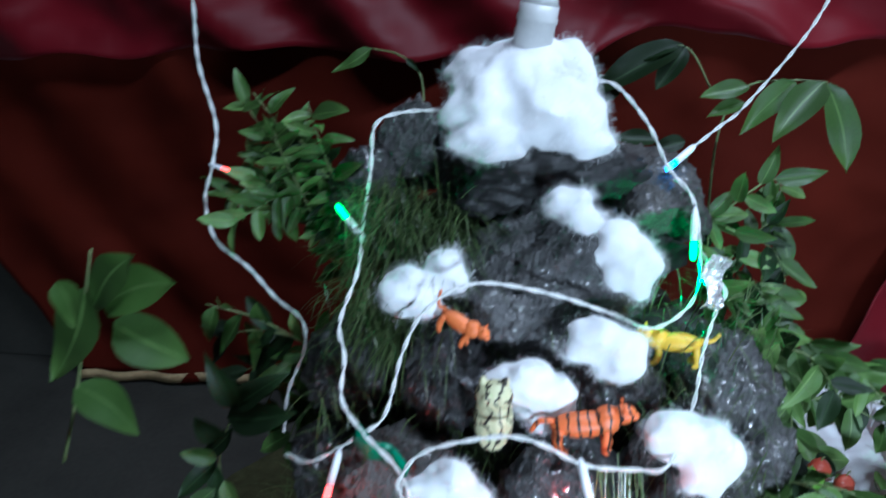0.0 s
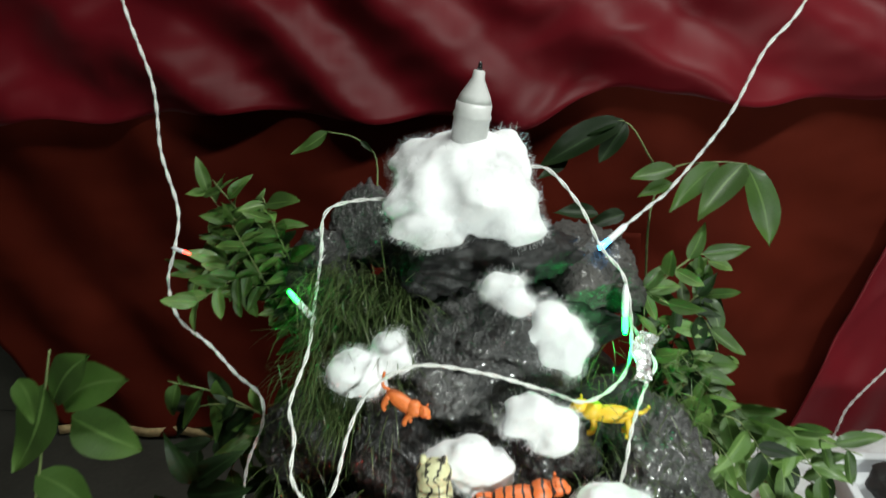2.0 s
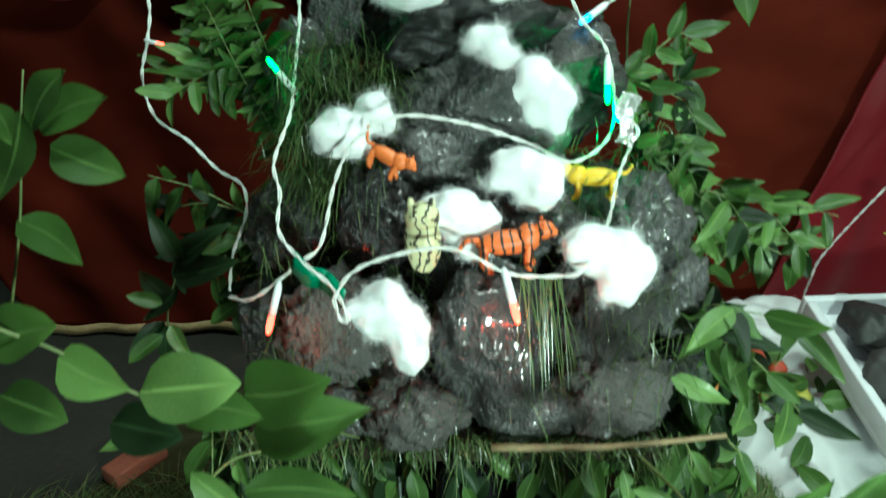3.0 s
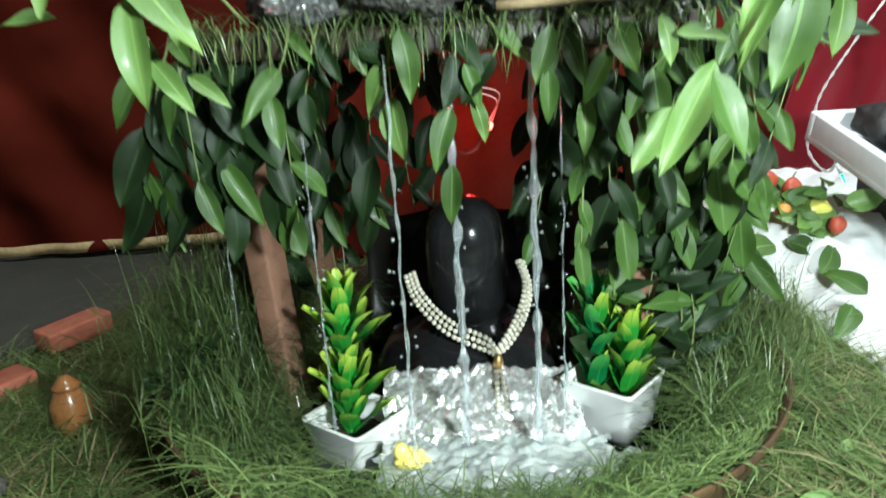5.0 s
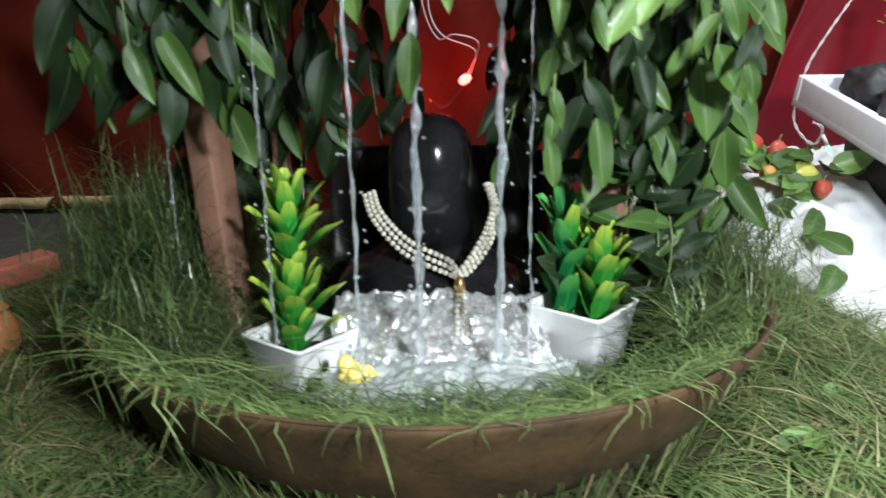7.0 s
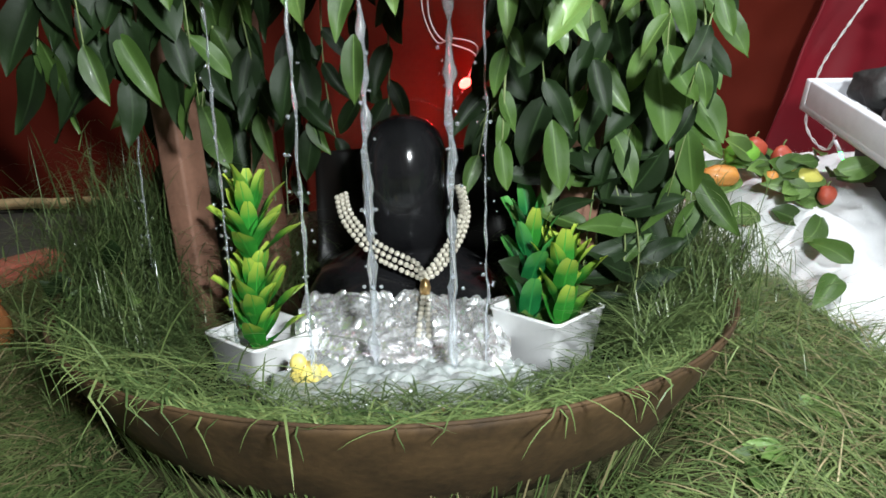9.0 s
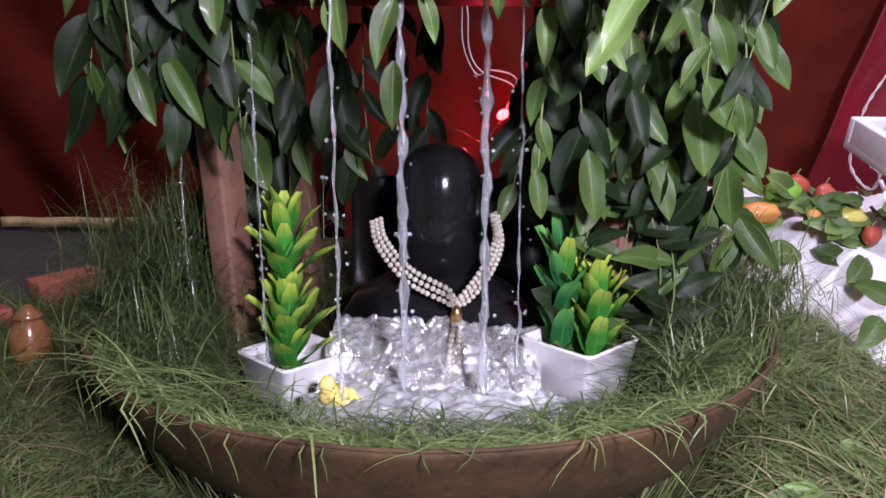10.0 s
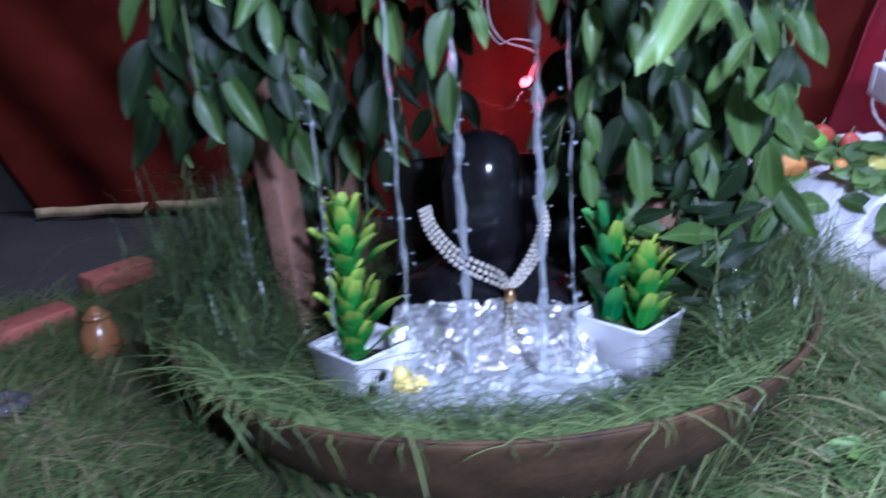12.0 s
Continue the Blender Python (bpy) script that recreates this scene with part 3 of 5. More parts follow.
cotton(TUFT, [((-0.124, -0.040, 0.663), (0.024, 0.02, 0.018)), ((-0.094, -0.030, 0.679), (0.016, 0.015, 0.017))], 4)
cotton(TUFT, [((0.023, -0.055, 0.640), (0.022, 0.017, 0.016)), ((0.042, -0.058, 0.622), (0.019, 0.016, 0.019))], 5)
cotton(TUFT, [((-0.030, -0.075, 0.608), (0.024, 0.02, 0.018)), ((-0.010, -0.072, 0.596), (0.020, 0.018, 0.022))], 6)
cotton(TUFT, [((0.082, -0.095, 0.583), (0.025, 0.02, 0.020)), ((0.104, -0.098, 0.565), (0.018, 0.018, 0.026))], 7)
cotton(TUFT, [((-0.084, -0.118, 0.542), (0.025, 0.02, 0.019)), ((-0.064, -0.122, 0.516), (0.016, 0.016, 0.026))], 8)

# the nozzle on the summit
tip = thing("spray_nozzle", "milky white plastic nozzle standing in the cotton", "nozzle", at=(-0.034, 0.055, 0.828))
tip.rotation_euler = (0.0, radians(9), 0)
part("collar", lathe(bmesh.new(), [(0.020, -0.01), (0.021, 0.0), (0.021, 0.006), (0.0175, 0.009)], Matrix(), 28), NOZZLE, tip)
part("neck", lathe(bmesh.new(), [(0.0155, 0.0), (0.0155, 0.030), (0.0165, 0.031), (0.0165, 0.034), (0.0155, 0.036), (0.0155, 0.044)], Matrix(), 28), NOZZLE, tip)
part("cone", lathe(bmesh.new(), [(0.0152, 0.044), (0.013, 0.050), (0.0055, 0.064), (0.005, 0.070), (0.004, 0.071)], Matrix(), 28), NOZZLE, tip)
part("outlet", lathe(bmesh.new(), [(0.0022, 0.071), (0.0018, 0.076), (0.001, 0.078)], Matrix(), 10), BLACK, tip, "dark metal outlet")


# ---- small figures on the hill, each one plain shape ----
def figure(label, place, turn, far, mat, tail, lean=0.0, stripes=False):
    """A plain four-legged toy shape of that length."""
    bm = bmesh.new()
    s = far
    blob(bm, (0, 0, 0.27 * s), (0.30 * s, 0.115 * s, 0.125 * s), 1, 0.1, 3, 0, 0.03)
    blob(bm, (0.22 * s, 0, 0.30 * s), (0.14 * s, 0.12 * s, 0.14 * s), 2, 0.1, 3, 0, 0.04)
    blob(bm, (0.38 * s, 0, 0.36 * s), (0.11 * s, 0.09 * s, 0.095 * s), 3, 0.1, 3, 0, 0.03)
    blob(bm, (0.47 * s, 0, 0.33 * s), (0.05 * s, 0.05 * s, 0.042 * s), 4, 0.1, 2, 0, 0.02)
    for side in (-1, 1):
        blob(bm, (0.37 * s, side * 0.07 * s, 0.45 * s), (0.02 * s, 0.022 * s, 0.035 * s), 5, 0.1, 2)
        for x, lift in ((0.22, 0.02 * side), (-0.22, -0.02 * side)):
            tube(bm, smooth_line([(x * s, side * 0.06 * s, 0.26 * s), ((x - 0.02) * s, side * 0.07 * s, 0.12 * s), ((x + lift) * s, side * 0.07 * s, 0.01 * s), ((x + 0.05 + lift) * s, side * 0.07 * s, 0.0)], 4), 0.05 * s, 8, 0.034 * s)
    tube(bm, smooth_line([(-0.27 * s, 0, 0.32 * s), (-0.40 * s, 0, 0.32 * s), (-0.48 * s, 0, tail * s)], 5), 0.03 * s, 7, 0.022 * s)
    ob = part("toy_figure", bm, mat)
    ob.matrix_basis = pose(*place, 0, lean, turn)
    return tagged(ob, label, "toy")


def striped(name, base, bar, scale, swirl=3.5):
    m = material(name, tuple(c * 0.8 for c in base), base, 0.5, 0, 120, 500, 0.3, 0.001)
    n = m.node_tree.nodes
    ramp = next(x for x in n if x.type == "VALTORGB")
    where, wave, pick, mix = n.new("ShaderNodeTexCoord"), n.new("ShaderNodeTexWave"), n.new("ShaderNodeMath"), n.new("ShaderNodeMix")
    wave.inputs["Scale"].default_value, wave.inputs["Distortion"].default_value = scale, swirl
    wave.inputs["Detail Scale"].default_value = 2.0
    pick.operation, pick.inputs[1].default_value = "GREATER_THAN", 0.86
    mix.data_type = "RGBA"
    mix.inputs["B"].default_value = (*bar, 1)
    links(m, (where.outputs["Object"], wave.inputs["Vector"]), (wave.outputs["Fac"], pick.inputs[0]), (pick.outputs[0], mix.inputs["Factor"]), (ramp.outputs["Color"], mix.inputs["A"]),
          (mix.outputs["Result"], n["Principled BSDF"].inputs["Base Color"]))
    return m


STRIPED = striped("striped_orange_rubber", (0.72, 0.16, 0.04), (0.02, 0.012, 0.01), 42)
MOTTLED = striped("mottled_cream_rubber", (0.62, 0.60, 0.36), (0.04, 0.035, 0.025), 38, 9.0)
figure("small orange rubber toy figure climbing on a stone", (-0.086, -0.062, 0.640), -18, 0.050, ORANGE, 0.55, 28)
figure("small yellow rubber toy figure standing on the stones", (0.092, -0.018, 0.601), 172, 0.066, YELLOW, 0.42, 2)
figure("orange rubber toy figure with black stripes on the stones", (0.014, -0.095, 0.569), 4, 0.078, STRIPED, 0.22, -4)
bm = bmesh.new()
blob(bm, (0, 0, 0.022), (0.0145, 0.012, 0.025), 3, 0.08, 4, 0, 0.03)
blob(bm, (0, -0.001, 0.044), (0.0135, 0.011, 0.0115), 4, 0.06, 4, 0, 0.03)
for side in (-1, 1):
    blob(bm, (side * 0.008, 0, 0.054), (0.003, 0.003, 0.005), 5, 0.05, 2)
    blob(bm, (side * 0.005, -0.010, 0.046), (0.0032, 0.002, 0.0032), 6, 0.05, 2)
owl = part("toy_figure", bm, MOTTLED)
owl.location = (-0.052, -0.100, 0.570)
tagged(owl, "cream upright toy figure with dark markings among the stones", "toy")

bm = bmesh.new()
strip = smooth_line([(-0.152, -0.110, 0.582), (-0.140, -0.116, 0.572), (-0.128, -0.112, 0.566), (-0.114, -0.118, 0.552)], 6)
for a, b in zip(strip, strip[1:]):
    lo, hi = Vector((-0.003, 0.002, -0.009)), Vector((0.003, -0.002, 0.009))
    bm.faces.new([bm.verts.new(q) for q in (a + lo, b + lo, b + hi, a + hi)])
bmesh.ops.remove_doubles(bm, verts=bm.verts, dist=1e-5)
ribbon = tagged(part("ribbon", bm, GREEN_CLOTH), "short dark green plastic ribbon tied to the wire", "ribbon")
ribbon.modifiers.new("thickness", "SOLIDIFY").thickness = 0.001

# ---- string of lights ----
lights = thing("string_light", "white twisted wire with small coloured lamps wound over the hill", "string light")


def wire(points, pair=True, radius=0.00085):
    line = smooth_line(points, 10)
    for phase in ((0, math.pi) if pair else (0,)):
        part("wire", tube(bmesh.new(), turned(line, 0.00095 if pair else 0, 0.034, phase), radius, 6), WIRE, lights)


def bulb(base, end, lit):
    """A white socket with its lamp at the end."""
    base, end = Vector(base), Vector(end)
    far = (end - base).length
    m = Matrix.Translation(base) @ (end - base).to_track_quat("Z", "Y").to_matrix().to_4x4()
    k = far / 0.036
    body = part("socket", lathe(bmesh.new(), [(0.0012 * k, -0.004 * k), (0.0026 * k, 0), (0.003 * k, 0.003 * k), (0.003 * k, 0.021 * k), (0.0024 * k, 0.022 * k)], m, 12), SOCKET, lights)
    part("bulb", lathe(bmesh.new(), [(0.0022 * k, 0.022 * k), (0.0026 * k, 0.025 * k), (0.0026 * k, 0.031 * k), (0.0018 * k, 0.035 * k), (0.0006 * k, 0.036 * k)], m, 12), lit, body)


wire([(-0.36, 0.11, 1.06), (-0.346, 0.10, 0.957), (-0.329, 0.10, 0.884), (-0.330, 0.10, 0.82), (-0.316, 0.09, 0.766), (-0.317, 0.075, 0.731), (-0.326, 0.07, 0.698), (-0.318, 0.065, 0.661), (-0.283, 0.05, 0.640),
      (-0.256, 0.04, 0.615), (-0.227, 0.02, 0.604), (-0.224, 0.01, 0.579), (-0.238, 0.0, 0.543), (-0.235, -0.03, 0.52)])
wire([(0.31, 0.17, 1.05), (0.269, 0.15, 0.949), (0.236, 0.14, 0.908), (0.207, 0.13, 0.848), (0.160, 0.12, 0.785), (0.137, 0.11, 0.767), (0.110, 0.095, 0.749), (0.085, 0.07, 0.739)])
wire([(-0.02, 0.11, 0.80), (0.027, 0.10, 0.807), (0.045, 0.09, 0.802), (0.069, 0.075, 0.775), (0.088, 0.065, 0.74), (0.107, 0.05, 0.718), (0.113, 0.03, 0.68), (0.105, 0.0, 0.649), (0.071, -0.025, 0.634), (0.033, -0.045, 0.655),
      (-0.015, -0.055, 0.674), (-0.068, -0.062, 0.683), (-0.102, -0.075, 0.668), (-0.119, -0.085, 0.638), (-0.131, -0.10, 0.593), (-0.147, -0.108, 0.58), (-0.19, -0.10, 0.546), (-0.215, -0.085, 0.54)])
wire([(-0.075, 0.05, 0.785), (-0.096, 0.045, 0.789), (-0.134, 0.04, 0.788), (-0.156, 0.03, 0.779), (-0.159, 0.02, 0.746), (-0.163, 0.0, 0.705), (-0.160, -0.04, 0.681), (-0.169, -0.07, 0.650), (-0.163, -0.085, 0.629), (-0.163, -0.10, 0.603),
      (-0.144, -0.115, 0.585), (-0.119, -0.13, 0.569), (-0.107, -0.14, 0.549), (-0.113, -0.14, 0.548), (-0.117, -0.138, 0.563)])
wire([(-0.117, -0.138, 0.563), (-0.105, -0.132, 0.580), (-0.083, -0.13, 0.591), (-0.044, -0.128, 0.599), (-0.019, -0.13, 0.596), (0.012, -0.125, 0.577), (0.048, -0.12, 0.572), (0.070, -0.12, 0.578), (0.094, -0.075, 0.598), (0.106, -0.04, 0.621),
      (0.124, 0.0, 0.640), (0.132, 0.01, 0.652), (0.124, 0.03, 0.664), (0.113, 0.03, 0.68)])
bulb((-0.163, -0.004, 0.694), (-0.183, -0.006, 0.722), GREEN_LIT)
bulb((0.108, 0.042, 0.709), (0.107, 0.024, 0.673), GREEN_LIT)
bulb((-0.166, -0.108, 0.560), (-0.175, -0.122, 0.525), RED_LIT)
bulb((0.010, -0.126, 0.578), (0.019, -0.150, 0.548), RED_LIT)
bulb((0.112, 0.092, 0.752), (0.086, 0.066, 0.738), BLUE_LIT)
bulb((-0.318, 0.074, 0.731), (-0.298, 0.066, 0.728), RED_LIT)

# ---- in the basin: black stone pillar, foil, necklace ----
pillar = thing("stone_pillar", "polished black rounded stone pillar on a broad base", "pillar", at=(-0.020, 0.068, 0.0))
pillar.scale = (0.97, 0.97, 0.955)
part("column", lathe(bmesh.new(), [(0.042, 0.13), (0.042, 0.215), (0.040, 0.232), (0.034, 0.247), (0.024, 0.257), (0.011, 0.262), (0.002, 0.263)], Matrix(), 48), BLACK, pillar)
part("base", lathe(bmesh.new(), [(0.098, 0.02), (0.104, 0.04), (0.100, 0.085), (0.084, 0.112), (0.066, 0.122), (0.056, 0.128), (0.050, 0.134), (0.044, 0.138)], Matrix(), 48), BLACK, pillar)


def crumple(x0, x1, y0, y1, height, rough, nx, ny, seed):
    """A crushed sheet: sharp ridges from folded noise."""
    bm = bmesh.new()
    grid = []
    for j in range(ny + 1):
        row = []
        for i in range(nx + 1):
            u, v = i / nx, j / ny
            x, y = x0 + (x1 - x0) * u, y0 + (y1 - y0) * v
            q = Vector((x * 34, y * 34, seed))
            ridge = 0.8 * abs(noise.noise(q)) + 0.55 * abs(noise.noise(q * 2.3)) + 0.22 * abs(noise.noise(q * 4.9)) + 0.05 * abs(noise.noise(q * 9.7))
            row.append(bm.verts.new((x + 0.004 * noise.noise(q * 1.7), y + 0.004 * noise.noise(q * 1.9), height(u, v) + (rough(v) if callable(rough) else rough) * (ridge - 0.5))))
        grid.append(row)
    for a, b in zip(grid, grid[1:]):
        for i in range(nx):
            bm.faces.new((a[i], a[i + 1], b[i + 1], b[i]))
    return bm


foil = tagged(part("foil_sheet", crumple(-0.104, 0.074, -0.110, -0.012, lambda u, v: 0.062 + 0.044 * v ** 1.2 + 0.003 * math.sin(u * 5), lambda v: 0.008 + 0.007 * v, 130, 110, 3), FOIL, None, "", False), "crumpled silver foil lining the basin like a pool", "foil")
foil.modifiers.new("thickness", "SOLIDIFY").thickness = 0.0006
scrap = tagged(part("foil_sheet", crumple(-0.008, 0.008, -0.021, 0.021, lambda u, v: 0.006 * math.sin(v * 7), 0.016, 14, 30, 8), FOIL, None, "", False), "small scrap of silver foil tucked beside the wire", "foil")
scrap.matrix_basis = pose(0.120, -0.004, 0.664, 72, 14, 12)
scrap.modifiers.new("thickness", "SOLIDIFY").thickness = 0.0006
pool = bmesh.new()
lathe(pool, [(0.225, 0.035), (0.230, 0.052), (0.10, 0.0525)], pose(BX, BY, 0), 64)
tagged(part("pool_water", pool, WATER), "shallow clear water in the basin", "water")
bm = bmesh.new()
for k in range(14):
    a, r = random.uniform(0, 6.28), 0.07 * math.sqrt(random.random())
    blob(bm, (-0.015 + r * 1.25 * math.cos(a), -0.135 + r * 0.75 * math.sin(a), 0.058 + 0.010 * random.random()), (random.uniform(0.004, 0.012), random.uniform(0.004, 0.012), random.uniform(0.002, 0.006)), k, 0.2, 2)
tagged(part("splash", bm, WATER), "clear bubbling splash where the water falls", "water", "", "stuff")

bm = crumple(-0.135, 0.125, -0.215, -0.062, lambda u, v: 0.068 + 0.014 * math.sin(3.14 * u) ** 0.6 * math.sin(3.14 * min(1, v * 1.1)) ** 0.7, lambda v: 0.009 + 0.008 * v, 130, 100, 11)
bmesh.ops.delete(bm, geom=[v for v in bm.verts if math.hypot((v.co.x + 0.004) / 0.100, (v.co.y + 0.125) / 0.088) > 1 + 0.35 * noise.noise((v.co.x * 30, v.co.y * 30, 4))], context="VERTS")
froth = tagged(part("froth", bm, FROTH), "cloudy white water and froth under the falling threads", "water", "", "stuff")

necklace = thing("necklace", "three-strand pearl necklace with a gilt clasp and tassel", "necklace")
ball = bmesh.new()
bmesh.ops.create_icosphere(ball, subdivisions=2, radius=0.0026)
BEAD = bpy.data.meshes.new("bead")
ball.to_mesh(BEAD)
ball.free()
BEAD.materials.append(PEARL)
BEAD.shade_smooth()


def bead(place):
    ob = new("bead", BEAD)
    ob.parent, ob.location = necklace, place


for row, (wide, low) in enumerate(((1.0, 0.0), (0.93, 0.007), (0.86, 0.014))):
    line = smooth_line([(-0.022 - 0.060 * wide, 0.045, 0.182 + low * 0.2), (-0.020 - 0.052 * wide, 0.022, 0.160 + low * 0.5), (-0.030 * wide - 0.014, 0.002, 0.134 + low * 0.8), (-0.006, -0.012, 0.119 + low * 0.9), (0.002, -0.016, 0.1175 + low * 0.4), (0.014, -0.010, 0.1225 + low * 0.9),
                        (0.030 * wide + 0.001, 0.004, 0.142 + low * 0.8), (0.042 * wide - 0.002, 0.024, 0.164 + low * 0.5), (0.046 * wide - 0.010, 0.045, 0.186 + low * 0.2)], 30)
    far = 0.0
    for a, b in zip(line, line[1:]):
        far += (b - a).length
        if far > 0.0048:
            far = 0.0
            bead(b)
part("clasp", lathe(bmesh.new(), [(0.001, -0.008), (0.004, -0.006), (0.005, 0.0), (0.0035, 0.006), (0.001, 0.008)], pose(0.003, -0.022, 0.112), 14), GOLD, necklace, "small gilt clasp")
for dx in (-0.003, 0.003):
    for k in range(8):
        bead((0.003 + dx * (0.6 + k * 0.12), -0.026 - 0.0045 * k, 0.104 - 0.0032 * k))

spot = thing("indicator_lamp", "small red lamp on thin white wires hanging behind the stool", "lamp")
part("lens", lathe(bmesh.new(), [(0.0035, -0.004), (0.0045, 0.0), (0.0045, 0.005), (0.003, 0.009), (0.0005, 0.010)], pose(0.040, 0.098, 0.285, 70, 0, 30), 14), RED_LIT, spot)
part("wire", tube(bmesh.new(), smooth_line([(0.046, 0.105, 0.288), (0.050, 0.09, 0.312), (0.020, 0.08, 0.325), (0.008, 0.085, 0.345), (0.006, 0.09, 0.375), (0.004, 0.09, 0.392), (0.002, 0.02, 0.425), (0.0, -0.085, 0.43)], 8), 0.0007), WIRE, spot)
part("wire", tube(bmesh.new(), smooth_line([(0.044, 0.104, 0.290), (0.052, 0.075, 0.318), (0.030, 0.07, 0.326), (0.015, 0.08, 0.323), (0.002, 0.088, 0.350), (0.0, 0.09, 0.392), (-0.002, 0.02, 0.42), (-0.003, -0.085, 0.428)], 8), 0.0007), WIRE, spot)
part("wire", tube(bmesh.new(), smooth_line([(0.040, 0.100, 0.282), (0.030, 0.09, 0.268), (0.018, 0.08, 0.262), (0.0, 0.075, 0.272), (-0.03, 0.08, 0.268)], 8), 0.0013), WATER, spot, "thin clear tube")

spot.matrix_basis = Matrix.Translation((0.038, 0.513, 0.266)) @ Matrix.Scale(1.6, 4) @ Matrix.Translation((-0.040, -0.098, -0.285))


def stream(x, y, z0, z1, r, seed):
    """A thin thread of water that narrows, thickens and breaks into beads."""
    rnd = random.Random(seed)
    bm = bmesh.new()
    line = [Vector((x + 0.0028 * noise.noise((k * 0.30, seed, 0)) + 0.0001 * k, y - 0.0012 * noise.noise((k * 0.3, seed, 5)), z0 + (z1 - z0) * k / 40)) for k in range(41)]
    steps = 8
    rings = [[bm.verts.new(q + r * max(0.12, 0.55 + 1.0 * noise.noise((k * 0.55, seed, 9))) * Vector((math.cos(j * 6.283 / steps), math.sin(j * 6.283 / steps), 0))) for j in range(steps)] for k, q in enumerate(line)]
    for a, b in zip(rings, rings[1:]):
        for j in range(steps):
            bm.faces.new((a[j], a[(j + 1) % steps], b[(j + 1) % steps], b[j]))
    bm.faces.new(rings[0])
    bm.faces.new(rings[-1])
    for _ in range(34):
        q = line[rnd.randrange(10, 40)]
        bmesh.ops.create_icosphere(bm, subdivisions=2, radius=rnd.uniform(0.0006, 0.0016), matrix=Matrix.Translation(q + Vector((rnd.gauss(0, 0.004), rnd.gauss(0, 0.003), 0))))
    bmesh.ops.recalc_face_normals(bm, faces=bm.faces)
    return tagged(part("water_thread", bm, THREAD), "thin clear thread of falling water", "water", "water threads")


stream(-0.146, -0.085, 0.388, 0.056, 0.0017, 1)
stream(-0.077, -0.128, 0.392, 0.052, 0.0022, 2)
stream(-0.034, -0.105, 0.388, 0.055, 0.0052, 3)
stream(0.025, -0.108, 0.392, 0.055, 0.0050, 4)
stream(0.050, -0.085, 0.388, 0.060, 0.0016, 5)
stream(-0.235, -0.02, 0.385, 0.07, 0.0012, 6)


# ---- potted plastic plants ----
def pot(label, place, turn, side, high):
    top = thing("plant_pot", label, "pot", at=place)
    top.rotation_euler = (0, 0, radians(turn))
    bm = bmesh.new()

    def ring(s, z, r):
        out = []
        for cx, cy, a0 in ((1, 1, 0), (-1, 1, 90), (-1, -1, 180), (1, -1, 270)):
            for k in range(4):
                a = radians(a0 + 30 * k)
                out.append(bm.verts.new((cx * (s - r) + r * math.cos(a), cy * (s - r) + r * math.sin(a), z)))
        return out

    s = side / 2
    rings = [ring(s * 0.80, 0.0, 0.006), ring(s * 0.82, 0.002, 0.006), ring(s, high - 0.003, 0.006), ring(s * 1.03, high - 0.002, 0.006), ring(s * 1.03, high, 0.006), ring(s * 0.96, high, 0.006), ring(s * 0.92, high * 0.6, 0.006), ring(s * 0.8, 0.006, 0.006)]
    for a, b in zip(rings, rings[1:]):
        for k in range(16):
            bm.faces.new((a[k], a[(k + 1) % 16], b[(k + 1) % 16], b[k]))
    bm.faces.new(rings[0][::-1])
    bm.faces.new(rings[-1])
    part("wall", bm, POT, top)
    bm = bmesh.new()
    blob(bm, (0, 0, high * 0.55), (s * 0.76, s * 0.76, 0.008), 4, 0.15, 4, 0, 0.2)
    part("earth", bm, EARTH, top, "dark crumbly earth")
    return top


def plant(label, foot, tiers, seed, mats=(PLASTIC_LEAF,)):
    """A plastic plant: a stem with whorls of blunt upright leaves. tiers: height, leaf length, leaves, spread."""
    rnd = random.Random(seed)
    top = thing("plastic_plant", label, "plant", at=foot)
    high = tiers[-1][0]
    part("stem", tube(bmesh.new(), smooth_line([(0, 0, -0.01), (0.001, 0, high * 0.5), (0.0, 0.001, high)], 5), 0.0032, 8, 0.002), PLASTIC_STEM, top)
    for z, far, count, spread in tiers:
        for k in range(count):
            a = 2.4 * k + rnd.uniform(-0.2, 0.2)
            f = k / count
            out = spread * (1.0 - 0.75 * f) * rnd.uniform(0.85, 1.15)
            base = Vector((0.002 * math.cos(a), 0.002 * math.sin(a), z + f * far * 0.45))
            way = Vector((math.cos(a) * out, math.sin(a) * out, 1.0)).normalized()
            leaf(top, base, base + way * far * rnd.uniform(0.85, 1.1) * (1 - 0.25 * f), rnd.choice(mats), 10 + rnd.randrange(3), (-math.cos(a) * 1.0, -math.sin(a) * 1.0, 0.55))
    return top


PLASTIC_STEM = material("plastic_stem", (0.02, 0.2, 0.03), (0.06, 0.34, 0.05), 0.4, 0, 60, 300, 0)
pot("square white plastic pot at the pool with a tall plant", (-0.128, -0.058, 0.034), 52, 0.068, 0.054)
pot("square white plastic pot at the pool with two plants", (0.106, -0.036, 0.047), 48, 0.070, 0.054)
plant("bright green plastic plant with yellow tips, two storeys tall", (-0.132, -0.062, 0.062), [(0.006, 0.050, 9, 0.75), (0.028, 0.050, 11, 0.85), (0.050, 0.044, 7, 0.4), (0.084, 0.050, 11, 0.95), (0.108, 0.048, 8, 0.45)], 1)
plant("green plastic plant with yellow tips in the white pot", (0.116, -0.046, 0.078), [(0.004, 0.050, 7, 0.5), (0.030, 0.052, 9, 0.7), (0.044, 0.048, 6, 0.35)], 2)
